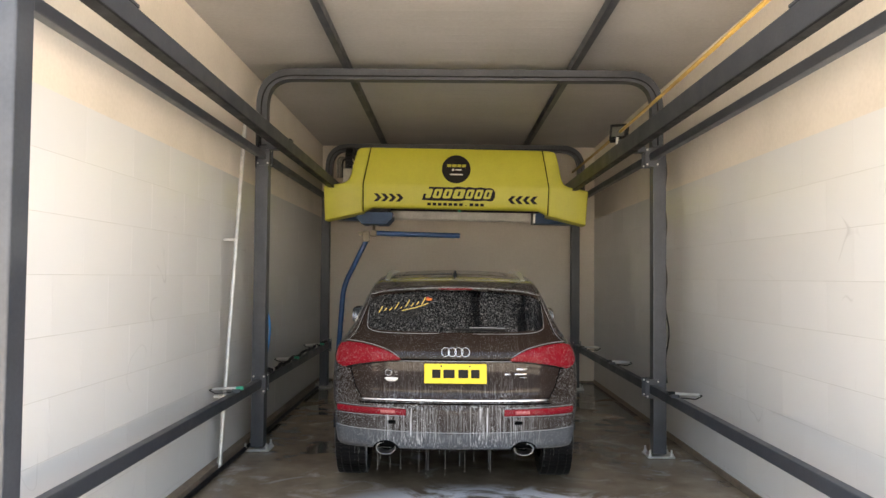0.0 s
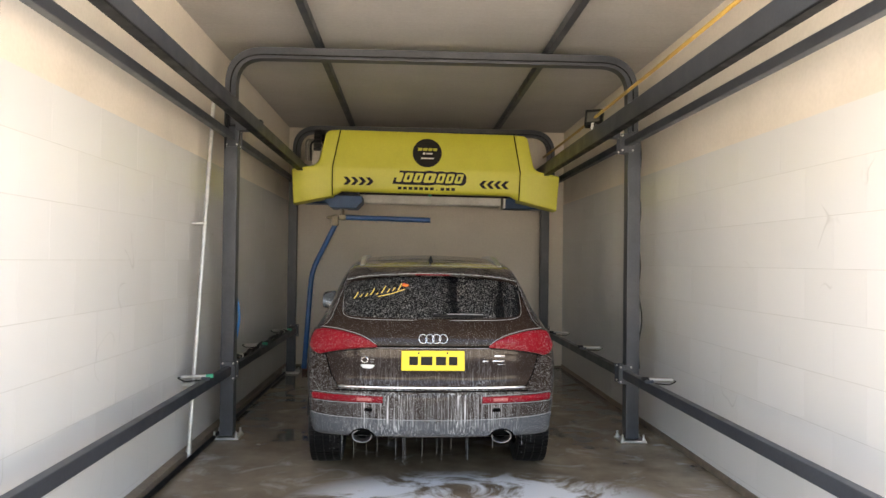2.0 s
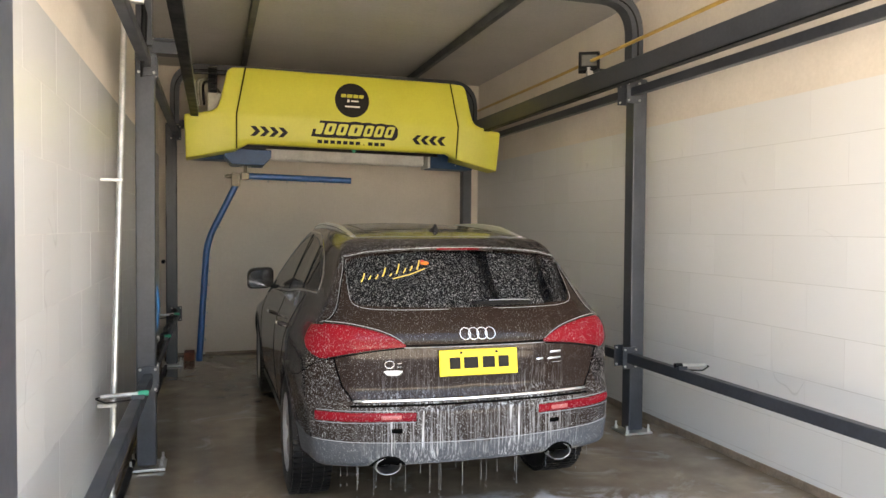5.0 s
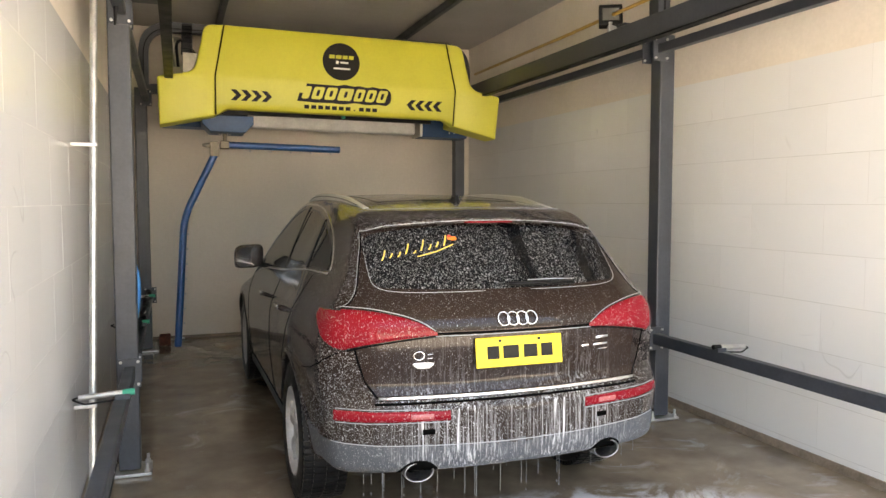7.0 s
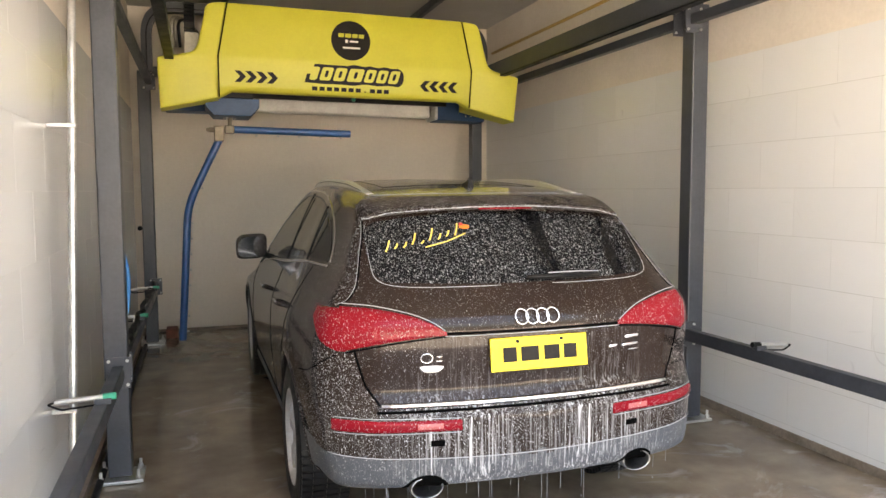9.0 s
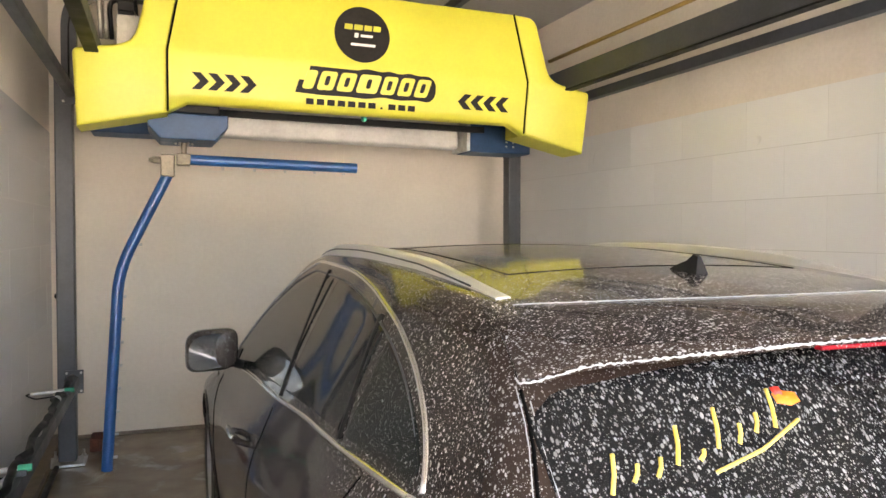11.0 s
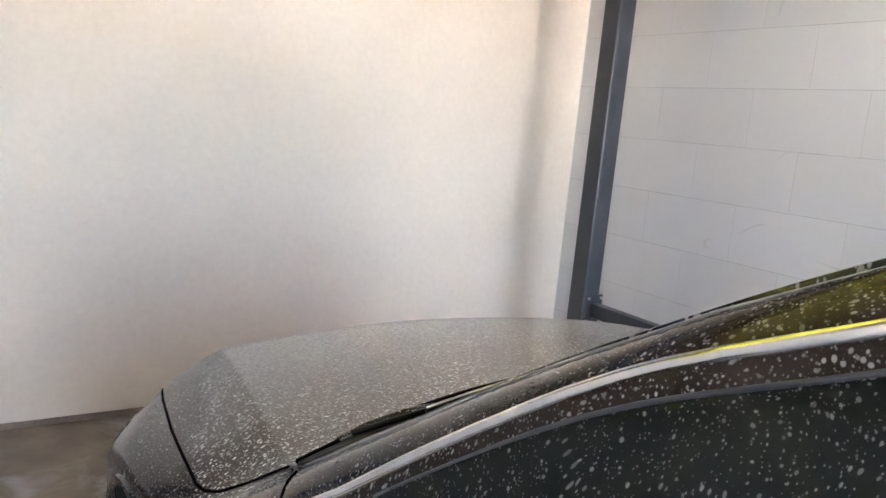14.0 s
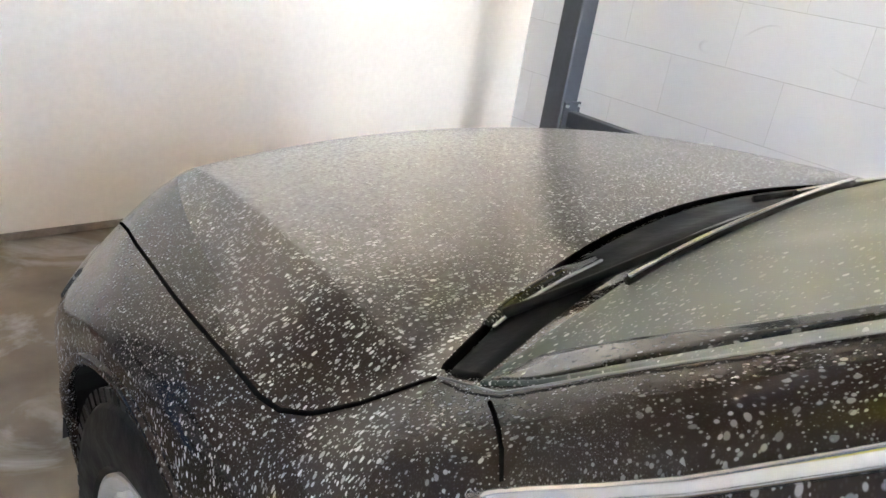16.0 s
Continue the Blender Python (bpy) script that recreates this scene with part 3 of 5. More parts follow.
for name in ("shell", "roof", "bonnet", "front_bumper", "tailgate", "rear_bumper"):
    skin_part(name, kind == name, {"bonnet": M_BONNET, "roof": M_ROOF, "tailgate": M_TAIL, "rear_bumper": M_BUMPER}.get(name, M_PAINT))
skin_part("rear_underside", kind == "rear_underside", M_LINER)
VALANCE = skin_part("rear_valance", kind == "rear_valance", M_SILL)
VALANCE["label"] = "grey plastic lower valance with foam runs"
DOORS = {}
for name in ("front_wing", "front_door", "rear_door"):
    for s in (0, 1):
        DOORS[name, s] = skin_part(name, (kind == name) & (side == s), M_WING if name == "front_wing" else M_DOOR)


def on_side(sx):
    def f(y, z, off=0.0):
        p, n, _, _ = SKIN.ray_cast(Vector((sx * 2, y, z)), Vector((-sx, 0, 0)))
        if p is None:
            p, n, _, _ = SKIN.find_nearest(Vector((sx * 0.7, y, z)))
        n = n if n.x * sx > 0 else -n
        return p + n * off
    return f


def on_rear(x, z, off=0.0):
    p, n, _, _ = SKIN.ray_cast(Vector((x, -2, z)), Vector((0, 1, 0)))
    n = n if n.y < 0 else -n
    return p + n * off


def on_top(x, y, off=0.0):
    p, n, _, _ = SKIN.ray_cast(Vector((x, y, 3)), Vector((0, 0, -1)))
    n = n if n.z > 0 else -n
    return p + n * off


def patch(name, where, u0, u1, lo, hi, material, parent, off=0.004, nu=30, nv=12, label=""):
    """A thin shaped piece laid on the car's skin, between two curves over u, its rim sunk into the skin."""
    bm = bmesh.new()
    grid = []
    for i in range(nu + 1):
        u = u0 + (u1 - u0) * (0.5 - 0.5 * math.cos(math.pi * i / nu)) if nu > 6 else u0 + (u1 - u0) * i / nu
        a, b = float(lo(u)), float(hi(u))
        row = []
        for j in range(nv + 1):
            rim = min(i, nu - i, j, nv - j) == 0
            row.append(bm.verts.new(where(u, a + (b - a) * j / nv, -0.004 if rim else off)))
        grid.append(row)
    for a, b in zip(grid, grid[1:]):
        for j in range(nv):
            bm.faces.new((a[j], b[j], b[j + 1], a[j + 1]))
    f = bm.faces[:] if bm.faces.ensure_lookup_table() is None else []
    bm.normal_update()
    c = f[len(f) // 2 + nv // 2]
    if c.normal.dot(c.calc_center_median() - Vector((0, 2.3, 0.8))) < 0:
        bmesh.ops.reverse_faces(bm, faces=bm.faces)
    return part(name, bm, material, parent, label, smooth="all")


def seam(name, where, pts, material, parent, r=0.0026, off=0.0, n=6, fine=8, label=""):
    """A round bead or a shut line along points on the skin."""
    out = []
    for (a, b), (c, d) in zip(pts, pts[1:]):
        for i in range(fine):
            s = i / fine
            out.append(where(a + (c - a) * s, b + (d - b) * s, off))
    out.append(where(*pts[-1], off))
    return part(name, tubed(out, r, n), material, parent, label, smooth="all")


def smooth_line(xs, ys, n=40):
    f = curve(xs, ys)
    return [(float(x), float(f(x))) for x in np.linspace(xs[0], xs[-1], n)]


# glass and lines of the sides
belt = curve([0.62, 0.95, 1.38, 1.89, 2.85, 3.31], [1.245, 1.235, 1.205, 1.16, 1.092, 1.012])
roof = curve([0.62, 0.66, 0.73, 0.87, 1.06, 1.35, 1.75, 2.2, 2.49, 2.7, 2.85, 3.05, 3.185, 3.25, 3.31],
             [1.26, 1.31, 1.37, 1.445, 1.505, 1.55, 1.582, 1.588, 1.535, 1.445, 1.37, 1.222, 1.108, 1.062, 1.018])
low_glass, high_glass = (lambda u: belt(u) + 0.012), (lambda u: roof(u) - 0.022)
for s, sx in ((0, -1), (1, 1)):
    w = on_side(sx)
    fd, rd = DOORS["front_door", s], DOORS["rear_door", s]
    patch("side_window", w, 1.885, 3.17, low_glass, high_glass, M_SIDEGLASS, fd, 0.003, label="dark tinted side window beaded with water")
    patch("side_window", w, 1.09, 1.815, low_glass, high_glass, M_SIDEGLASS, rd, 0.003)
    patch("quarter_window", w, 0.665, 1.03, low_glass, high_glass, M_SIDEGLASS, CAR, 0.003)
    patch("sail_panel", w, 3.0, 3.27, lambda u: belt(u) + 0.004, lambda u: min(roof(u) - 0.014, belt(u) + 0.10), M_BLACK, fd, 0.005, 12, 5)
    for y0, dy in ((1.85, 0.16), (1.06, 0.10)):
        pts = [(y0 + dy * t, float(low_glass(y0) + (high_glass(y0 + dy) - low_glass(y0)) * t)) for t in np.linspace(0, 1, 8)]
        seam("window_pillar", w, pts, M_BLACK, rd, 0.014, -0.006)
    seam("window_trim", w, [(float(u), float(belt(u))) for u in np.linspace(0.63, 3.08, 30)], M_CHROME, CAR, 0.0085, -0.002, 10, 3, "bright chrome window trim")
    seam("window_trim", w, [(float(u), float(roof(u))) for u in np.r_[np.linspace(0.62, 1.1, 24), np.linspace(1.12, 3.305, 50)]], M_CHROME, CAR, 0.0090, -0.004, 10, 2)
    seam("window_seal", w, [(float(u), float(roof(u)) - 0.034) for u in np.r_[np.linspace(0.72, 1.1, 16), np.linspace(1.12, 3.1, 44)]], M_STEEL, CAR, 0.003, 0.001, 6, 2, "thin grey seal inside the window trim")
    # shut lines
    seam("shut_line", w, [(3.285, 0.99), (3.29, 0.95), (3.31, 0.6), (3.30, 0.33)], M_GAP, DOORS["front_wing", s])
    part("shut_line", tubed([on_top(sx * x, y, 0.0) for x, y in ((0.812, 3.36), (0.825, 3.343), (0.84, 3.323), (0.853, 3.305), (0.866, 3.288))], 0.0022, 6), M_GAP, CAR, smooth="all")
    seam("shut_line", w, [(1.90, 1.13), (1.93, 0.8), (1.93, 0.34)], M_GAP, fd)
    seam("shut_line", w, smooth_line([0.86, 1.0, 1.33, 1.45], [1.22, 0.98, 0.62, 0.34]), M_GAP, rd, fine=1)
    seam("shut_line", w, [(1.40, 0.335), (3.42, 0.335)], M_GAP, CAR, 0.005)
    seam("shut_line", w, [(0.55, 0.80), (0.40, 0.825), (0.28, 0.87), (0.20, 0.925)], M_GAP, CAR, 0.0025)
    # wheel arch lips and sill strip
    for axle in AXLES:
        ring_pts = [(axle + ARCH * math.cos(a), WHEEL_Z + ARCH * math.sin(a)) for a in np.linspace(-0.12, math.pi + 0.12, 48)]
        seam("arch_lip", w, ring_pts, M_PAINT, CAR, 0.013, -0.006, 8, 1)
    patch("sill_strip", w, 1.42, 3.38, lambda u: 0.235, lambda u: 0.325, M_SILL, CAR, 0.008, 20, 4, "grey plastic sill strip")
    # handles
    for (hy, hz), door in (((1.265, 0.985), rd), ((2.2, 0.955), fd)):
        c = w(hy, hz)
        bm = bmesh.new()
        pts = [w(hy - 0.11, hz + 0.008, -0.004), w(hy - 0.10, hz + 0.008, 0.03), w(hy - 0.05, hz + 0.006, 0.042), w(hy + 0.05, hz, 0.042), w(hy + 0.10, hz - 0.004, 0.03), w(hy + 0.11, hz - 0.004, -0.004)]
        tube(bm, pts, 0.013, 8, radii=[0.012, 0.013, 0.015, 0.015, 0.013, 0.012])
        part("door_handle", bm, M_PAINT, door, smooth="all")
        seam("handle_trim", w, [(hy - 0.085, hz + 0.012), (hy + 0.085, hz + 0.005)], M_CHROME, door, 0.010, 0.052)
    # bonnet gap: along the wing, then round to the screen's foot
    out = [on_top(sx * x, y, 0.0) for x, y in ((0.786, 4.35), (0.802, 4.285), (0.815, 4.225), (0.832, 4.14), (0.848, 4.03), (0.866, 3.90), (0.878, 3.78), (0.886, 3.68), (0.890, 3.61), (0.886, 3.572), (0.870, 3.536), (0.839, 3.50), (0.808, 3.473), (0.785, 3.455))]
    part("shut_line", tubed(out, 0.0032, 6), M_GAP, CAR, smooth="all")
    # screen pillar edge
    out = [on_top(sx * x, y, 0.002) for x, y in ((0.785, 3.45), (0.80, 3.36), (0.775, 3.28), (0.735, 3.15), (0.69, 3.0), (0.645, 2.82), (0.60, 2.62))]
    part("screen_trim", tubed(out, 0.0014, 6), M_DRIP, CAR, smooth="all")
    # roof rails: flattened bars whose ends sink to the roof
    bm = bmesh.new()
    loops = []
    for i in range(31):
        y = 0.775 + (2.54 - 0.775) * i / 30
        e = min(1, min(i, 30 - i) / 7.0)
        p = on_top(sx * (0.545 + 0.02 * math.sin(math.pi * i / 30)), y)
        h = 0.002 + 0.028 * e ** 1.2
        wd = 0.017 + 0.004 * e
        sec = [(-wd, -0.012), (-wd, h * 0.55), (-wd * 0.75, h * 0.92), (-wd * 0.1, h), (wd * 0.6, h * 0.9), (wd, h * 0.45), (wd, -0.012)]
        loops.append([bm.verts.new(p + Vector((sx * dx, 0, dz))) for dx, dz in sec])
    for a, b in zip(loops, loops[1:]):
        for j in range(6):
            bm.faces.new((a[j], a[j + 1], b[j + 1], b[j]))
    bm.faces.new(loops[0])
    bm.faces.new(loops[-1][::-1])
    bmesh.ops.recalc_face_normals(bm, faces=bm.faces)
    groove = [lp[5].co.copy() for lp in loops[2:-2]]
    rail_part = part("roof_rail", bm, M_RAIL, CAR, "satin silver roof rail", smooth=45)
    part("rail_groove", tubed(groove, 0.0024, 6), M_STEEL, rail_part, "dark line along the rail", smooth="all")
    # wheels' wells
    for axle in AXLES:
        bm = bmesh.new()
        rings = []
        for x, r in ((0.93, ARCH), (0.55, ARCH), (0.55, 0.02)):
            rings.append([bm.verts.new((sx * x, axle + r * math.cos(a), WHEEL_Z + r * math.sin(a))) for a in np.linspace(0, 2 * math.pi, 40, endpoint=False)])
        for a, b in zip(rings, rings[1:]):
            for k in range(40):
                bm.faces.new((a[k], a[(k + 1) % 40], b[(k + 1) % 40], b[k]))
        bmesh.ops.delete(bm, geom=[f for f in bm.faces if f.calc_center_median().z < (0.43 if abs(f.calc_center_median().x) > 0.6 else WHEEL_Z - 0.3 * ARCH / 2)], context="FACES")
        part("wheel_liner", bm, M_LINER, CAR)
    # door mirror
    mir = part("door_mirror", bmesh.new(), M_DOOR, CAR)
    bm = bmesh.new()
    bmesh.ops.create_uvsphere(bm, u_segments=24, v_segments=16, radius=1.0)
    for v in bm.verts:
        c = v.co
        sq = lambda q, p: math.copysign(abs(q) ** p, q)
        v.co = Vector((sx * (0.975 + 0.110 * sq(c.x * sx, 0.5) * 1.0), 2.80 + (0.085 if c.y > 0 else 0.045) * sq(c.y, 0.7), 1.188 + 0.090 * sq(c.z, 0.5) - 0.012 * c.x * sx))
    bmesh.ops.recalc_face_normals(bm, faces=bm.faces)
    bm.to_mesh(mir.data)
    bm.free()
    for p in mir.data.polygons:
        p.use_smooth = True
    bm = bmesh.new()
    vs = [bm.verts.new((sx * (0.975 + 0.098 * math.copysign(abs(math.cos(a)) ** 0.6, math.cos(a))), 2.752 - 0.25 * (0.098 * math.copysign(abs(math.cos(a)) ** 0.6, math.cos(a))), 1.188 + 0.074 * math.copysign(abs(math.sin(a)) ** 0.6, math.sin(a)) - 0.012 * math.cos(a))) for a in np.linspace(0, 2 * math.pi, 36, endpoint=False)]
    c = bmesh.ops.extrude_face_region(bm, geom=[bm.faces.new(vs)])
    bmesh.ops.translate(bm, vec=(0, 0.02, 0), verts=[v for v in c["geom"] if isinstance(v, bmesh.types.BMVert)])
    bmesh.ops.recalc_face_normals(bm, faces=bm.faces)
    part("mirror_glass", bm, M_MIRROR, mir, "silvered mirror glass with drops")
    part("mirror_foot", tubed([(sx * 0.83, 2.86, 1.10), (sx * 0.88, 2.83, 1.125), (sx * 0.95, 2.81, 1.14)], 0.022, 10), M_BLACK, mir, smooth="all")

# screen, cowl and bonnet
screen_edge = curve([0.0, 0.52, 0.56, 0.60, 0.645, 0.69, 0.735, 0.775, 0.79], [2.56, 2.575, 2.595, 2.64, 2.84, 3.02, 3.17, 3.30, 3.38])
glass_foot = lambda x: 3.505 - 0.17 * x * x
patch("windscreen", lambda x, y, o=0.0: on_top(x, y, o), -0.785, 0.785, lambda x: min(screen_edge(abs(x)), glass_foot(x) - 0.01), glass_foot, M_SCREEN, CAR, 0.003, 56, 26, "windscreen with runs of foam")
for sx in (-1, 1):
    patch("screen_border", lambda x, y, o=0.0, sx=sx: on_top(sx * x, y, o), 0.60, 0.78, lambda x: screen_edge(x) + 0.01, lambda x: min(screen_edge(x) + 0.08 + 3.0 * max(x - 0.67, 0), glass_foot(x) - 0.004), M_BORDER, CAR, 0.005, 30, 6, "black border of the windscreen")
patch("cowl_panel", lambda x, y, o=0.0: on_top(x, y, o), -0.775, 0.775, glass_foot, lambda x: 3.622 - 0.28 * x * x, M_COWL, CAR, 0.004, 50, 6, "black plastic cowl at the screen's foot")
bonnet_edge = [(float(x), 3.624 - 0.28 * float(x) ** 2) for x in np.linspace(-0.77, 0.77, 50)]
seam("shut_line", lambda a, b, o=0.0: on_top(a, b, o), bonnet_edge, M_GAP, CAR, 0.006, 0.001, 6, 2, "black gap under the bonnet's edge")
for line, arm in (([(-0.56, 3.41), (-0.45, 3.413), (-0.26, 3.405), (-0.12, 3.405), (0.0, 3.415)], [(-0.66, 3.49), (-0.56, 3.47), (-0.42, 3.445), (-0.30, 3.415)]),
                  ([(0.02, 3.50), (0.2, 3.475), (0.38, 3.44), (0.52, 3.40)], [(-0.02, 3.548), (0.08, 3.52), (0.30, 3.47)])):
    f = smooth_line([p[0] for p in line], [p[1] for p in line], 18)
    blade = part("wiper_blade", tubed([on_top(x, y, 0.010) for x, y in f], 0.005, 6), M_BLACK, CAR, smooth="all")
    part("blade_spine", tubed([on_top(x, y - 0.004, 0.015) for x, y in f], 0.0028, 6), M_CHROME, blade, "bright metal spine", smooth="all")
    part("wiper_arm", tubed([on_top(x, y, 0.010) for x, y in smooth_line([p[0] for p in arm], [p[1] for p in arm], 10)], 0.006, 6), M_BLACK, CAR, "black wiper arm", smooth="all")
cover_pts = [on_top(x, y, 0.004) for x, y in ((-0.685, 3.492), (-0.62, 3.512), (-0.54, 3.524), (-0.46, 3.53))]
part("washer_cover", tubed(cover_pts, 0.012, 8, radii=[0.006, 0.012, 0.013, 0.007]), M_BORDER, CAR, smooth="all")
part("foam_edge", tubed([p + Vector((0, -0.011, 0.006)) for p in cover_pts], 0.0022, 6), M_DRIP, CAR, smooth="all")
for sx in (-1, 1):
    w = on_side(sx)
    patch("headlamp", w, 4.30, 4.42, lambda u: 0.70 + 0.05 * (4.42 - u), lambda u: 0.755 + 0.12 * (4.42 - u), M_HEADLAMP, CAR, 0.004, 16, 6)

# roof: sunroof edges, spoiler, antenna
for pts in ([(-0.43, 1.0), (0.43, 1.0)], [(-0.43, 1.86), (0.43, 1.86)], [(-0.43, 1.0), (-0.41, 2.45)], [(0.43, 1.0), (0.41, 2.45)]):
    seam("sunroof_seam", lambda a, b, o=0.0: on_top(a, b, o), pts, M_GAP, CAR, 0.0018, 0.0, 6, 14)
xs = np.linspace(-0.645, 0.645, 61)


def spoiler_edge(x):
    """Trailing edge of the spoiler, drooping into a pointed tip at each end."""
    tip = step(abs(x), 0.52, 0.645)
    return Vector((x, 0.398 + 0.29 * x * x - 0.012 * tip, 1.518 - 0.100 * x * x - 0.012 * tip))


bm, under = bmesh.new(), bmesh.new()
rows, low_rows = [], []
for x in xs:
    x = float(x)
    e = spoiler_edge(x)
    tip = float(step(abs(x), 0.54, 0.645))
    root = on_top(x * (1 - 0.035 * tip), e.y + 0.22 - 0.09 * tip, 0.003)
    mid_p = (root + e) / 2 + Vector((0, 0, 0.014 - 0.008 * tip))
    rows.append([bm.verts.new(p) for p in (root, root * 0.6 + mid_p * 0.4 + Vector((0, 0, 0.003)), mid_p, e * 0.7 + mid_p * 0.3 + Vector((0, 0, 0.002)), e + Vector((0, 0.004, 0.006)), e, e + Vector((0, 0.006, -0.012)))])
    low_rows.append([under.verts.new(p) for p in (e + Vector((0, 0.006, -0.012)), e + Vector((0, 0.03, -0.016)), e + Vector((0, 0.16, -0.010)))])
for mesh, strips in ((bm, rows), (under, low_rows)):
    for a, b in zip(strips, strips[1:]):
        for j in range(len(a) - 1):
            mesh.faces.new((a[j], a[j + 1], b[j + 1], b[j]))
    bmesh.ops.recalc_face_normals(mesh, faces=mesh.faces)
for a, b in ((rows[0], low_rows[0]), (rows[-1], low_rows[-1])):
    bm.faces.new([bm.verts.new(v.co) for v in a] + [bm.verts.new(v.co) for v in b[1:]])
spoiler = part("roof_spoiler", bm, M_SPOILER, CAR, smooth=40)
# black colour here stands for the shade between spoiler and rear window
part("spoiler_underside", under, M_COWL, spoiler, "underside of the spoiler, its shade put in as black", smooth=40)
part("brake_lamp", boxed(-0.13, 0.13, 0.394, 0.412, 1.500, 1.508, bevel=0.003), M_RED, spoiler, "thin red high brake lamp")
rng = random.Random(11)
edge, wide = [], []
for x in np.linspace(-0.645, 0.645, 240):
    edge.append(spoiler_edge(float(x)) + Vector((0, -0.001, -0.004 + rng.uniform(-0.002, 0.001))))
    wide.append(0.0012 + 0.0028 * rng.random() ** 2)
part("foam_edge", tubed(edge, 0.002, 6, radii=wide), M_DRIP, spoiler, "white foam hanging on the edge", smooth="all")
for sx in (-1, 1):
    pts = [spoiler_edge(sx * 0.645) + Vector((0, 0.0, -0.004)), spoiler_edge(sx * 0.645) + Vector((-sx * 0.006, 0.06, 0.012)), on_top(sx * 0.622, 0.60, 0.004)]
    part("foam_edge", tubed(pts, 0.0022, 6), M_DRIP, spoiler, smooth="all")
root_line = [on_top(float(x), spoiler_edge(float(x)).y + 0.22, 0.005) for x in np.linspace(-0.56, 0.56, 50)]
part("foam_edge", tubed(root_line, 0.0013, 6), M_DRIP, spoiler, "thin foam line where the spoiler meets the roof", smooth="all")
bm = bmesh.new()
prof = [(0.82, 0.0), (0.83, 0.042), (0.845, 0.048), (0.87, 0.032), (0.90, 0.018), (0.94, 0.0)]
base = on_top(0, 0.88).z - 0.004
L = [[bm.verts.new((sgn * (0.018 if h < 0.02 else 0.005), y + 0.03, base + h)) for y, h in prof] for sgn in (-1, 1)]
for i in range(len(prof) - 1):
    bm.faces.new((L[0][i], L[0][i + 1], L[1][i + 1], L[1][i]))
bm.faces.new(L[0][::-1])
bm.faces.new(L[1])
bmesh.ops.recalc_face_normals(bm, faces=bm.faces)
part("antenna", bm, M_BLACK, CAR, smooth=30)

# tail
rear_top = lambda x: 1.497 - 0.125 * x * x
patch("rear_window", on_rear, -0.655, 0.655, lambda x: 1.185 + 0.02 * (abs(x) / 0.655) ** 2 + 0.05 * max(0, (abs(x) - 0.60) / 0.055) ** 2,
      lambda x: rear_top(x) - 0.5 * max(0, abs(x) - 0.60), M_TINT, CAR, 0.004, 56, 24, "black tinted rear window covered with beads of foam")
edge = [(0.652 * math.copysign(abs(math.cos(a)) ** 0.28, math.cos(a)), 1.32 - 0.138 * abs(math.sin(a)) ** 0.28) for a in np.linspace(math.pi, 2 * math.pi, 70)]
edge = [(-0.640, 1.435), (-0.648, 1.38)] + edge + [(0.648, 1.38), (0.640, 1.435)]
seam("window_foam", on_rear, edge, M_DRIP, CAR, 0.0014, 0.003, 6, 1, "thin foam line round the rear window")
lens_low = curve([0.392, 0.55, 0.70, 0.81], [1.000, 0.985, 0.962, 0.935])
lens_high = curve([0.392, 0.46, 0.55, 0.70, 0.81], [1.012, 1.055, 1.088, 1.118, 1.125])
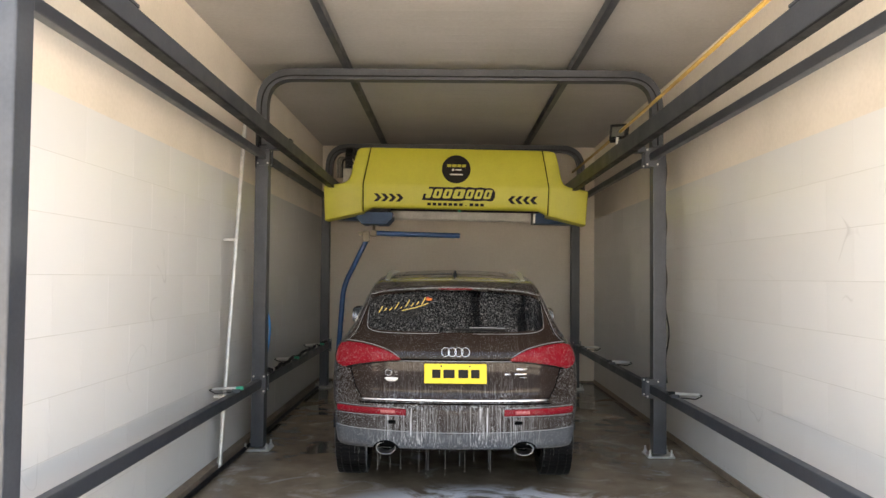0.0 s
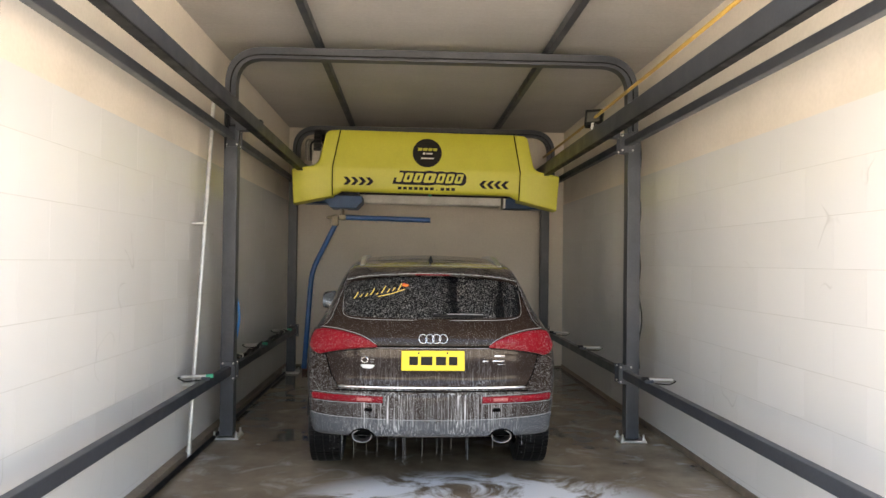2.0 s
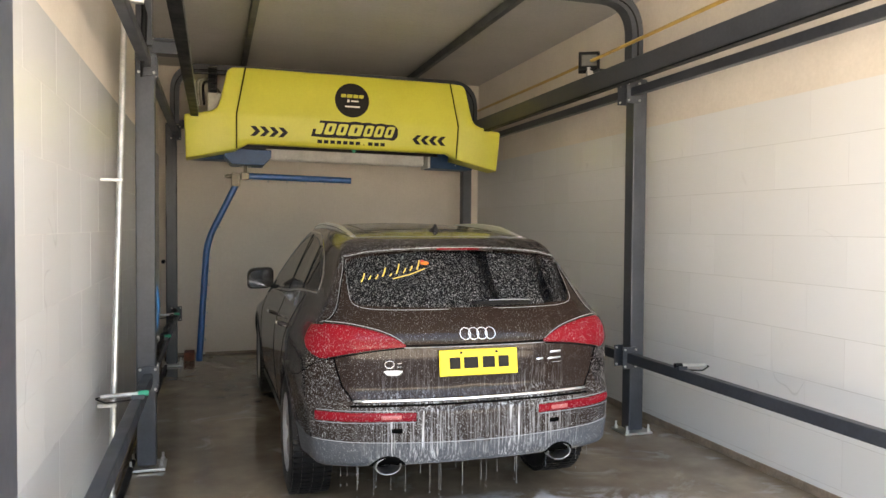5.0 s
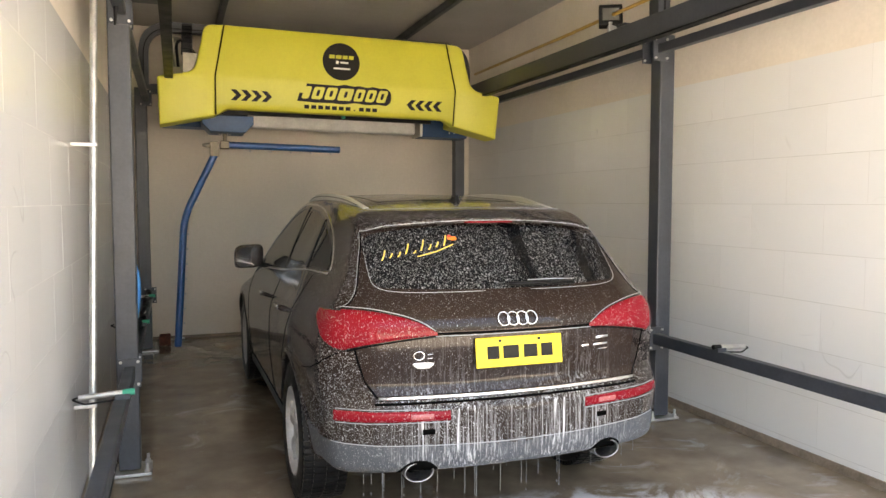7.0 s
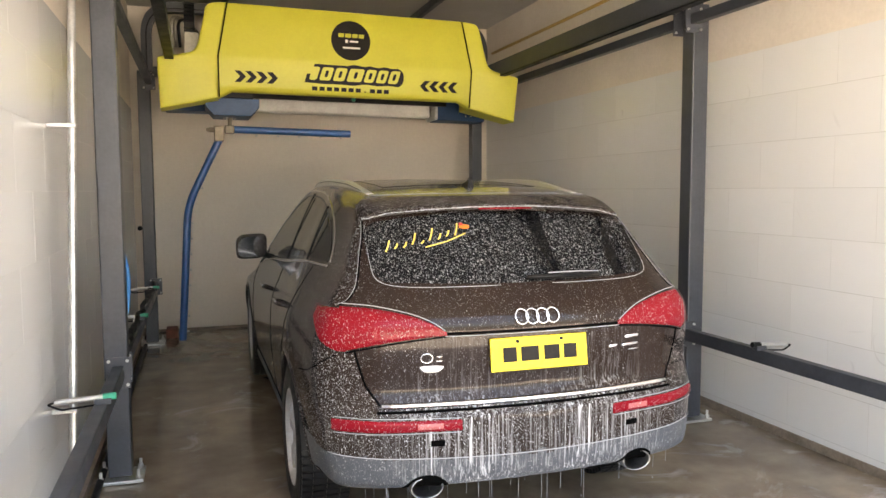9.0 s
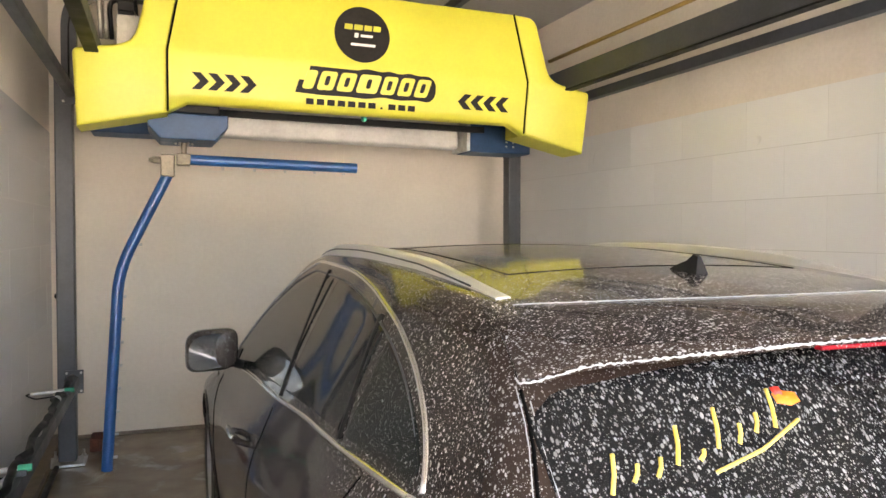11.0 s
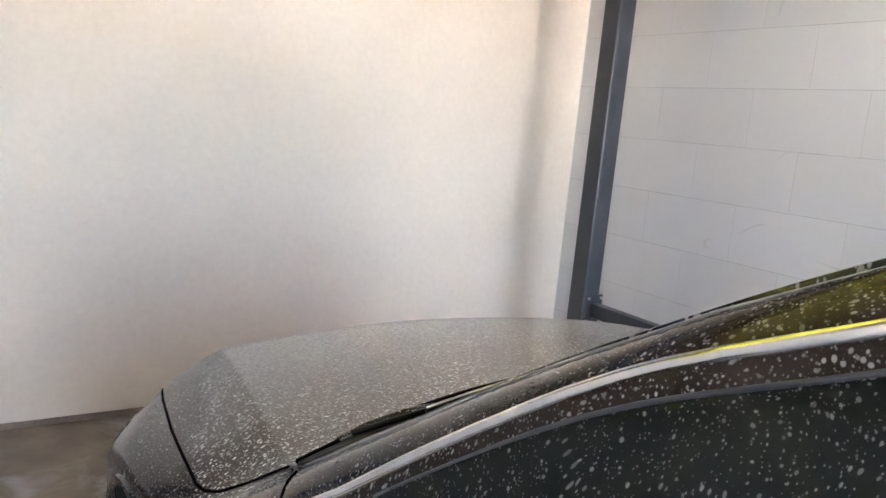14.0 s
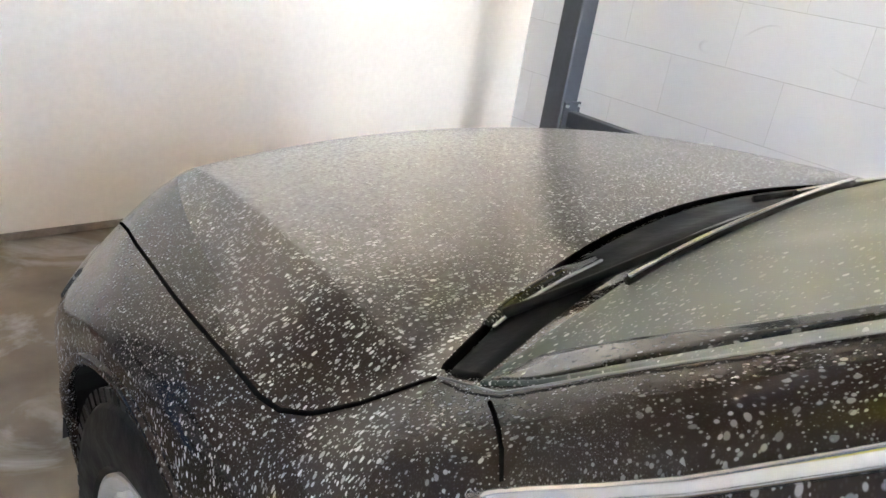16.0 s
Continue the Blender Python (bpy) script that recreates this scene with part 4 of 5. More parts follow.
for sx in (-1, 1):
    lamp = patch("tail_lamp", lambda x, z, o=0.0, sx=sx: on_rear(sx * x, z, o), 0.392, 0.80, lens_low, lens_high, M_RED, CAR, 0.008, 34, 12, "large red tail lamp")
    w = on_side(sx)
    patch("lamp_side", w, 0.175, 0.42, lambda u: 0.935 + 0.62 * max(0, u - 0.20), lambda u: 1.122 - 0.05 * (u - 0.17), M_RED, lamp, 0.008, 16, 10)
    refl = patch("fog_lamp", lambda x, z, o=0.0, sx=sx: on_rear(sx * x, z, o), 0.345, 0.85, lambda x: 0.612 + 0.012 * x, lambda x: 0.662 + 0.02 * x, M_RED, CAR, 0.008, 24, 5, "narrow red bumper lamp")
    patch("clear_lens", lambda x, z, o=0.0, sx=sx: on_rear(sx * x, z, o), 0.42, 0.53, lambda x: 0.624, lambda x: 0.664, M_CLEAR, refl, 0.010, 8, 4, "pinkish red reversing lens")
    patch("bumper_vent", lambda x, z, o=0.0, sx=sx: on_rear(sx * x, z, o), 0.415, 0.475, lambda x: 0.555, lambda x: 0.588, M_GAP, CAR, 0.004, 8, 4)
    rr = [(sx * 0.665, 0.725), (sx * 0.715, 0.80), (sx * 0.745, 0.90), (sx * 0.757, 0.95)]
    seam("shut_line", on_rear, rr, M_GAP, CAR, 0.0045)
    gate = [(sx * x, z) for x, z in smooth_line([0.645, 0.655, 0.676, 0.728, 0.77, 0.80], [1.45, 1.40, 1.335, 1.185, 1.138, 1.124], 20)]
    seam("shut_line", on_rear, gate, M_GAP, CAR, 0.0035, 0.0, 6, 2)
    seam("foam_line", on_rear, [(x + sx * 0.006, z) for x, z in gate], M_DRIP, CAR, 0.0011, 0.002, 6, 2)
    seam("foam_line", on_rear, [(sx * x, float(lens_high(x)) + 0.004) for x in np.linspace(0.40, 0.79, 20)], M_DRIP, lamp, 0.0020, 0.006, 6, 2, "white foam on the lamp's rim")
    seam("shut_line", on_rear, [(sx * x, float(lens_low(x)) - 0.004) for x in np.linspace(0.40, 0.79, 20)], M_GAP, lamp, 0.0035, 0.003, 6, 2)
    for z0 in (0.612, 0.664):
        seam("foam_line", on_rear, [(sx * x, z0 + (0.012 if z0 < 0.64 else 0.02) * x) for x in np.linspace(0.35, 0.84, 14)], M_DRIP, refl, 0.0017, 0.008, 6, 2)
    val = [(sx * x, 0.504 + 0.035 * x * x) for x in np.linspace(0.0, 0.86, 20)]
    seam("foam_line", on_rear, val, M_DRIP, CAR, 0.0022, 0.004, 6, 2, "foam along the valance's upper edge")
    # exhaust
    pipe = part("exhaust_pipe", bmesh.new(), M_TIP, CAR, "oval chrome exhaust tip")
    bm = bmesh.new()
    rings = []
    for y, r in ((0.16, 1.0), (-0.032, 1.0), (-0.042, 0.95), (-0.034, 0.88), (0.16, 0.84)):
        rings.append([bm.verts.new((sx * 0.487 + 0.071 * r * math.cos(a), y + 0.085, 0.386 + 0.046 * r * math.sin(a))) for a in np.linspace(0, 2 * math.pi, 28, endpoint=False)])
    for a, b in zip(rings, rings[1:]):
        for k in range(28):
            bm.faces.new((a[k], a[(k + 1) % 28], b[(k + 1) % 28], b[k]))
    bmesh.ops.recalc_face_normals(bm, faces=bm.faces)
    bm.to_mesh(pipe.data)
    bm.free()
    for p in pipe.data.polygons:
        p.use_smooth = True
    bm = bmesh.new()
    bm.faces.new([bm.verts.new((sx * 0.487 + 0.060 * math.cos(a), 0.16, 0.386 + 0.039 * math.sin(a))) for a in np.linspace(0, 2 * math.pi, 24, endpoint=False)])
    part("exhaust_bore", bm, M_GAP, pipe)
    patch("exhaust_surround", lambda x, z, o=0.0, sx=sx: on_rear(sx * x, z, o), 0.385, 0.589, lambda x: 0.335, lambda x: 0.36 + 0.092 * math.sqrt(max(0, 1 - ((x - 0.487) / 0.102) ** 2)), M_GAP, CAR, 0.004, 16, 6)
seam("shut_line", on_rear, [(-0.40, 1.006), (0.40, 1.006)], M_GAP, CAR, 0.006, 0.0, 6, 20)
seam("foam_line", on_rear, [(-0.40, 0.997), (0.40, 0.997)], M_DRIP, CAR, 0.002, 0.003, 6, 20)
seam("tailgate_trim", on_rear, [(-0.66, 0.722), (0.66, 0.722)], M_CHROME, CAR, 0.012, 0.003, 8, 24, "bright strip along the tailgate's foot")
seam("shut_line", on_rear, [(-0.68, 0.700), (0.68, 0.700)], M_GAP, CAR, 0.007, -0.002, 6, 24)
# number plate with plain bars
plate = part("number_plate", boxed(-0.22, 0.22, 0.020, 0.030, 0.848, 0.985, bevel=0.003), M_PLATE, CAR, "yellow number plate with dark bars")
plate.matrix_local = Matrix.Translation((0, 0.006, 0)) @ Matrix.Translation((0, 0, 0.916)) @ Matrix.Rotation(radians(-8), 4, "X") @ Matrix.Translation((0, 0, -0.916))
for x0, x1 in ((-0.165, -0.105), (-0.085, -0.005), (0.02, 0.09), (0.11, 0.17)):
    part("plate_bar", boxed(x0, x1, 0.0165, 0.021, 0.885, 0.945, bevel=0.0015), M_MARK, plate)
for x in (-0.1, 0.1):
    part("plate_screw", tubed([(x, 0.012, 0.968), (x, 0.022, 0.968)], 0.007, 8), M_MARK, plate)
# badges as plain shapes
badge = bmesh.new()
for cxr in (-0.0705, -0.0235, 0.0235, 0.0705):
    tube(badge, [on_rear(cxr + 0.0285 * math.cos(a), 1.060 + 0.0285 * math.sin(a), 0.007) for a in np.linspace(0, 2 * math.pi, 29)], 0.0034, 6, caps=False)
part("tailgate_badge", badge, M_CHROME, CAR, "row of plain chrome rings", smooth="all")
ring_b = [on_rear(-0.476 + 0.024 * math.cos(a), 0.911 + 0.019 * math.sin(a), 0.004) for a in np.linspace(0, 2 * math.pi, 20)]
part("model_badge", tubed(ring_b, 0.0032, 6, caps=False), M_CHROME, CAR, "plain chrome ring badge", smooth="all")
for x0, x1, z0, z1, m in ((-0.44, -0.408, 0.912, 0.918, M_CHROME), (-0.44, -0.408, 0.894, 0.900, M_CHROME), (0.345, 0.40, 0.898, 0.915, M_CHROME), (0.41, 0.52, 0.898, 0.915, M_CHROME), (0.425, 0.52, 0.932, 0.952, M_CHROME), (0.445, 0.52, 0.880, 0.886, M_CHROME)):
    patch("badge_bar", on_rear, x0, x1, lambda x, z=z0: z, lambda x, z=z1: z, m, CAR, 0.005, 4, 3, "plain chrome badge bar")
patch("small_sticker", on_rear, -0.505, -0.405, lambda x: 0.845 + 0.03 * ((x + 0.455) / 0.05) ** 4, lambda x: 0.882 - 0.008 * ((x + 0.455) / 0.05) ** 4, M_WHITEPRINT, CAR, 0.005, 10, 4, "small pale oval sticker")
# gilt writing on the rear window as plain strokes
for k in range(9):
    x0 = -0.575 + 0.040 * k
    z0, tall = 1.322 + 0.0078 * k + 0.004 * (k % 2), (0.045, 0.020, 0.022, 0.046, 0.012, 0.050, 0.024, 0.024, 0.050)[k]
    seam("sticker_stroke", on_rear, [(x0, z0), (x0 + 0.008 + 0.16 * tall, z0 + 0.5 * tall), (x0 + 0.010 + 0.34 * tall, z0 + tall)], M_STICKER, CAR, 0.0042, 0.003, 6, 4)
seam("sticker_stroke", on_rear, [(-0.40, 1.338), (-0.30, 1.360), (-0.205, 1.392)], M_STICKER, CAR, 0.0032, 0.004, 6, 6)
patch("sticker_mark", on_rear, -0.225, -0.175, lambda x: 1.402 + 0.35 * abs(x + 0.2), lambda x: 1.440 - 0.3 * abs(x + 0.2), M_ORANGE, CAR, 0.005, 8, 4, "orange film mark")
patch("sticker_corner", on_rear, -0.222, -0.200, lambda x: 1.424 - 0.4 * abs(x + 0.211), lambda x: 1.440, M_REDFILM, CAR, 0.0075, 6, 4, "red corner of the sticker")
# rear wiper
part("rear_wiper", tubed([on_rear(0.0, 1.20, 0.02), on_rear(0.05, 1.193, 0.03), on_rear(0.20, 1.196, 0.024), on_rear(0.36, 1.20, 0.012)], 0.010, 8), M_BLACK, CAR, smooth="all")
part("wiper_foam", tubed([on_rear(0.10, 1.205, 0.034), on_rear(0.25, 1.208, 0.03), on_rear(0.36, 1.21, 0.02)], 0.0028, 6), M_DRIP, CAR, "white foam on the wiper", smooth="all")


# wheels
def lathe(bm, profile, n=48):
    rings = [[bm.verts.new((x, r * math.cos(a), r * math.sin(a))) for a in (2 * math.pi * k / n for k in range(n))] for x, r in profile]
    for a, b in zip(rings, rings[1:]):
        for k in range(n):
            bm.faces.new((a[k], a[(k + 1) % n], b[(k + 1) % n], b[k]))
    return bm


def wheel(sx, axle):
    hub = new("wheel")
    hub.parent = CAR
    hub.location = (sx * 0.925, axle, WHEEL_Z)
    if sx < 0:
        hub.rotation_euler = (0, 0, math.pi)
    tyre = lathe(bmesh.new(), [(-0.01, 0.235), (0.005, 0.25), (0.012, 0.30), (0.0, 0.342), (-0.02, 0.358), (-0.04, 0.365), (-0.195, 0.365), (-0.215, 0.358), (-0.235, 0.34), (-0.245, 0.30), (-0.23, 0.235)])
    bmesh.ops.recalc_face_normals(tyre, faces=tyre.faces)
    t = part("tyre", tyre, M_RUBBER, hub, "wet black tyre", smooth=30)
    bm = bmesh.new()
    for k in range(64):
        a = 2 * math.pi * k / 64
        for x0, x1 in ((-0.045, -0.005), (-0.11, -0.055), (-0.175, -0.12), (-0.23, -0.185)):
            r0, r1 = (0.348, 0.372) if x0 > -0.05 or x0 < -0.2 else (0.35, 0.374)
            c = []
            for x in (x0, x1):
                for da in (-0.030, 0.030):
                    for r in (r0, r1):
                        c.append(bm.verts.new((x, r * math.cos(a + da), r * math.sin(a + da))))
            for f in ((0, 1, 3, 2), (4, 6, 7, 5), (0, 4, 5, 1), (2, 3, 7, 6), (1, 5, 7, 3)):
                bm.faces.new([c[i] for i in f])
    bmesh.ops.recalc_face_normals(bm, faces=bm.faces)
    tagged(part("tyre_tread", bm, M_RUBBER, t), kind="stuff")
    rim = lathe(bmesh.new(), [(-0.20, 0.225), (-0.05, 0.222), (-0.012, 0.236), (0.002, 0.238), (0.004, 0.232), (-0.02, 0.212), (-0.05, 0.205), (-0.20, 0.20)])
    bmesh.ops.recalc_face_normals(rim, faces=rim.faces)
    r = part("rim", rim, M_ALLOY, hub, "silver alloy wheel", smooth=35)
    for k in range(5):
        a0 = 2 * math.pi * k / 5 + 0.3
        for da in (-0.16, 0.16):
            bm = bmesh.new()
            loop = []
            for rr, wd, xf in ((0.045, 0.020, -0.020), (0.12, 0.017, -0.008), (0.215, 0.022, -0.016)):
                aa = a0 + da * (rr / 0.215) ** 0.6
                d, e = Vector((0, math.cos(aa), math.sin(aa))), Vector((0, -math.sin(aa), math.cos(aa)))
                loop.append([bm.verts.new(d * rr + e * sgn * wd + Vector((x, 0, 0))) for sgn, x in ((-1, xf - 0.03), (-0.7, xf), (0.7, xf), (1, xf - 0.03))])
            for u, v in zip(loop, loop[1:]):
                for j in range(3):
                    bm.faces.new((u[j], u[j + 1], v[j + 1], v[j]))
            bmesh.ops.recalc_face_normals(bm, faces=bm.faces)
            part("spoke", bm, M_ALLOY, r, smooth=40)
    part("hub_cap", lathe(bmesh.new(), [(-0.05, 0.055), (-0.02, 0.05), (-0.012, 0.035), (-0.010, 0.001)], 24), M_ALLOY, hub, smooth=40)
    part("brake_disc", lathe(bmesh.new(), [(-0.09, 0.18), (-0.075, 0.18), (-0.072, 0.06), (-0.072, 0.001)], 32), M_LINER, hub, smooth=30)
    return hub


for axle in AXLES:
    for sx in (-1, 1):
        wheel(sx, axle)
# drips under the tail
bm = bmesh.new()
rng = random.Random(7)
for _ in range(24):
    x = rng.uniform(-0.72, 0.72)
    z1 = 0.375 + rng.uniform(-0.01, 0.02)
    ln, yy = rng.uniform(0.03, 0.17), 0.08 + 0.14 * x * x + rng.uniform(-0.01, 0.02)
    tube(bm, [(x, yy, z1), (x + 0.001, yy, z1 - ln * 0.6), (x, yy, z1 - ln)], 0.0012, 5, radii=[0.0012, 0.0006, 0.0010])
    if rng.random() < 0.6:
        zz = z1 - ln - rng.uniform(0.01, 0.05)
        tube(bm, [(x, yy, zz), (x, yy, zz - 0.010)], 0.0013, 5)
tagged(part("drip_water", bm, M_DRIP, CAR, "white runs of foamy water dripping from the bumper"), kind="stuff")

# ---------------------------------------------------------------- the wash gantry
GY = 4.07
GANTRY = thing("wash_gantry", "yellow overhead car wash gantry with black lettering", "car wash", (0, GY, 0))
GANTRY.rotation_euler = (0, radians(0.7), 0)


def front_y(z):
    return 0.06 * (z - 2.74) / 0.46 if z > 2.74 else 0.035 * (2.74 - z) / 0.3


def cover_piece(name, pts, depth, label="", bevel=0.022):
    bm = bmesh.new()
    fr = [bm.verts.new((x, front_y(z), z)) for x, z in pts]
    bk = [bm.verts.new((x, depth, z)) for x, z in pts]
    bm.faces.new(fr)
    bm.faces.new(bk[::-1])
    n = len(pts)
    for k in range(n):
        bm.faces.new((fr[k], bk[k], bk[(k + 1) % n], fr[(k + 1) % n]))
    bmesh.ops.recalc_face_normals(bm, faces=bm.faces)
    rim = [e for e in bm.edges if e.verts[0] in fr and e.verts[1] in fr]
    bmesh.ops.bevel(bm, geom=rim, offset=bevel, segments=4, affect="EDGES", profile=0.5)
    return part(name, bm, M_YELLOW, GANTRY, label, smooth=50)


def rounded(pts, radius, steps=5):
    out, n = [], len(pts)
    for i in range(n):
        a, b, c = (Vector((*pts[j % n], 0)) for j in (i - 1, i, i + 1))
        r = min(radius.get(i, 0.0), (a - b).length * 0.45, (c - b).length * 0.45)
        if r <= 0:
            out.append((b.x, b.y))
            continue
        p, q = b + (a - b).normalized() * r, b + (c - b).normalized() * r
        for k in range(steps + 1):
            s = k / steps
            v = (1 - s) ** 2 * p + 2 * s * (1 - s) * b + s * s * q
            out.append((v.x, v.y))
    return out


for sx in (-1, 1):
    wing = rounded([(1.168, 2.74), (1.085, 3.215), (1.255, 3.205), (1.345, 2.765), (1.665, 2.705), (1.645, 2.275), (1.162, 2.382)], {2: 0.07, 3: 0.09, 4: 0.03})
    wing = [(sx * x, z) for x, z in wing]
    cover_piece("side_cover", wing if sx < 0 else wing[::-1], 0.34)
    bm = tubed([(sx * 1.083, front_y(3.2) - 0.001, 3.21), (sx * 1.166, front_y(2.74) - 0.001, 2.74), (sx * 1.160, front_y(2.39) - 0.001, 2.39)], 0.006, 6)
    part("cover_seam", bm, M_GAP, GANTRY, "dark gap between cover panels")
bm = bmesh.new()
# bowed front panel: rows across from the top to the lip
levels = ((3.217, 0.10), (3.213, 0.075), (3.20, 0.062), (3.0, 0.034), (2.80, 0.010), (2.755, 0.003), (2.72, 0.002), (2.60, 0.016), (2.50, 0.030), (2.462, 0.042), (2.448, 0.065), (2.445, 0.12))
grid = []
for z, y in levels:
    half = 1.083 + (1.166 - 1.083) * min(1, (3.217 - z) / 0.477)
    row = []
    for i in range(41):
        u = -1 + 2 * i / 40
        drop = 0.064 * max(0, (abs(u) * half - 1.05) / 0.112) if z < 2.47 else 0.0
        row.append(bm.verts.new((u * half, y, z - drop)))
    grid.append(row)
for a, b in zip(grid, grid[1:]):
    for i in range(40):
        bm.faces.new((a[i], b[i], b[i + 1], a[i + 1]))
bmesh.ops.recalc_face_normals(bm, faces=bm.faces)
part("front_cover", bm, M_YELLOW, GANTRY, smooth=60)
part("top_cover", boxed(-1.08, 1.08, 0.09, 1.10, 3.19, 3.215, bevel=0.006), M_YELLOW, GANTRY)
part("inner_frame", boxed(-1.10, 1.10, 0.10, 0.16, 2.50, 3.18), M_BLACK, GANTRY)
part("guide_rail", boxed(-1.12, 1.12, 0.20, 0.24, 2.465, 2.51, bevel=0.003), M_STEEL, GANTRY, "dark metal guide rail")
part("guide_rail", boxed(-1.12, 1.12, 0.62, 0.66, 2.465, 2.51, bevel=0.003), M_BLACK, GANTRY)
part("cross_beam", boxed(-1.10, 1.06, 0.98, 1.14, 2.375, 2.74, bevel=0.03, segments=4), M_WHITE, GANTRY, "pale grey cross beam", smooth=40)
for sx in (-1, 1):
    end = part("end_box", boxed(min(sx * 1.10, sx * 1.64), max(sx * 1.10, sx * 1.64), 0.86, 1.16, 2.345, 2.66, bevel=0.012), M_BLUE, GANTRY, "dark blue steel end box")
    part("end_plate", boxed(min(sx * 1.07, sx * 1.10), max(sx * 1.07, sx * 1.10), 0.85, 1.17, 2.35, 2.67, bevel=0.004), M_GALV, end)
    for i in range(2):
        for j in range(3):
            part("bolt", tubed([(sx * (1.42 + 0.06 * i), 0.852, 2.40 + 0.035 * j), (sx * (1.42 + 0.06 * i), 0.862, 2.40 + 0.035 * j)], 0.008, 8), M_GALV, end)
    for y in (0.18, 0.95):
        part("hanger", boxed(-1.552 if sx < 0 else 1.502, -1.503 if sx < 0 else 1.548, y, y + 0.06, 2.58, 2.707 if sx < 0 else 2.69, bevel=0.004), M_GALV, GANTRY, "bare metal hanger under the travel rail")
part("sensor_nub", lathe(bmesh.new(), [(0, 0.001), (0, 0.02), (0.02, 0.02), (0.03, 0.012), (0.03, 0.001)], 12), M_GREEN, GANTRY, "small green sensor cap").matrix_local = Matrix.Translation((0.05, 0.16, 2.45)) @ Matrix.Rotation(radians(90), 4, "Y")


# prints on the cover: plain shapes only
def decal(name, pts, material, label="", lift=0.004):
    bm = bmesh.new()
    fr = [bm.verts.new((x, front_y(z) - lift, z)) for x, z in pts]
    bm.faces.new(fr)
    r = bmesh.ops.extrude_face_region(bm, geom=bm.faces[:])
    bmesh.ops.translate(bm, vec=(0, lift + 0.02, 0), verts=[v for v in r["geom"] if isinstance(v, bmesh.types.BMVert)])
    bmesh.ops.recalc_face_normals(bm, faces=bm.faces)
    bmesh.ops.triangulate(bm, faces=[f for f in bm.faces if len(f.verts) > 4])
    return part(name, bm, material, GANTRY, label)


decal("round_mark", [(0.181 * math.cos(a), 2.95 + 0.181 * math.sin(a)) for a in np.linspace(0, 2 * math.pi, 48, endpoint=False)], M_MARK, "round black mark")
for x0, x1, z0, z1, m in ((-0.118, -0.066, 2.965, 3.0, M_YELLOW), (-0.056, 0.0, 2.965, 3.0, M_YELLOW), (0.01, 0.06, 2.965, 3.0, M_YELLOW), (0.07, 0.118, 2.965, 3.0, M_YELLOW), (-0.055, -0.03, 2.915, 2.945, M_WHITEPRINT), (-0.015, 0.065, 2.922, 2.938, M_WHITEPRINT), (-0.08, 0.08, 2.862, 2.878, M_WHITEPRINT)):
    decal("mark_bar", rounded([(x0, z0 + 0.012), (x1, z0 + 0.012), (x1 + 0.006, z1 + 0.012), (x0 + 0.006, z1 + 0.012)], {0: 0.008, 2: 0.008}, 3), m, lift=0.007)
backing = [(-0.395, 2.505), (-0.375, 2.575), (-0.335, 2.575), (-0.315, 2.655), (-0.05, 2.652), (0.0, 2.665), (0.09, 2.652), (0.13, 2.662), (0.20, 2.648), (0.25, 2.662), (0.31, 2.648), (0.37, 2.655), (0.415, 2.62), (0.415, 2.54), (0.38, 2.50), (0.30, 2.51), (0.20, 2.50), (0.10, 2.512), (0.0, 2.495), (-0.10, 2.50), (-0.25, 2.498)]
backing = [(0.035 + (x - 0.01) * 1.135, 2.637 + (z - 2.58) * 1.1) for x, z in backing]
decal("word_backing", rounded(backing, {i: 0.03 for i in range(5, 19)}, 4), M_MARK, "dark backing of the large word")
bars = ((-0.345, -0.285), (-0.265, -0.175), (-0.155, -0.065), (-0.045, 0.075), (0.095, 0.175), (0.195, 0.275), (0.295, 0.375))
for x0, x1 in bars:
    x0, x1 = 0.035 + (x0 - 0.01) * 1.135, 0.035 + (x1 - 0.01) * 1.135
    z0, z1, sl = 2.579, 2.694, 0.018
    decal("word_bar", rounded([(x0 - sl, z0), (x1 - sl, z0), (x1 + sl, z1), (x0 + sl, z1)], {i: 0.022 for i in range(4)}, 4), M_YELLOW, "yellow letter-size bar", 0.007)
    if x1 - x0 > 0.085:
        m0, m1 = (x0 + x1) / 2 - 0.014, (x0 + x1) / 2 + 0.014
        decal("word_slot", rounded([(m0 - 0.008, z0 + 0.028), (m1 - 0.008, z0 + 0.028), (m1 + 0.008, z1 - 0.028), (m0 + 0.008, z1 - 0.028)], {i: 0.012 for i in range(4)}, 4), M_MARK, lift=0.010)
for i in range(11):
    x = -0.355 + i * 0.0665
    if i != 7:
        decal("small_bar", [(x, 2.487), (x + 0.047, 2.487), (x + 0.047, 2.522), (x, 2.522)], M_MARK)
    else:
        decal("small_bar", [(x + 0.015, 2.487), (x + 0.027, 2.487), (x + 0.027, 2.499), (x + 0.015, 2.499)], M_MARK)
for sx in (-1, 1):
    for k in range(4):
        x, w2, h = sx * (1.03 - 0.092 * k), sx * -0.05, 0.049
        z = 2.575
        decal("chevron", [(x, z + h), (x + w2, z + h), (x + w2 * 1.95, z), (x + w2, z - h), (x, z - h), (x + w2 * 0.95, z)], M_MARK, "black chevron")

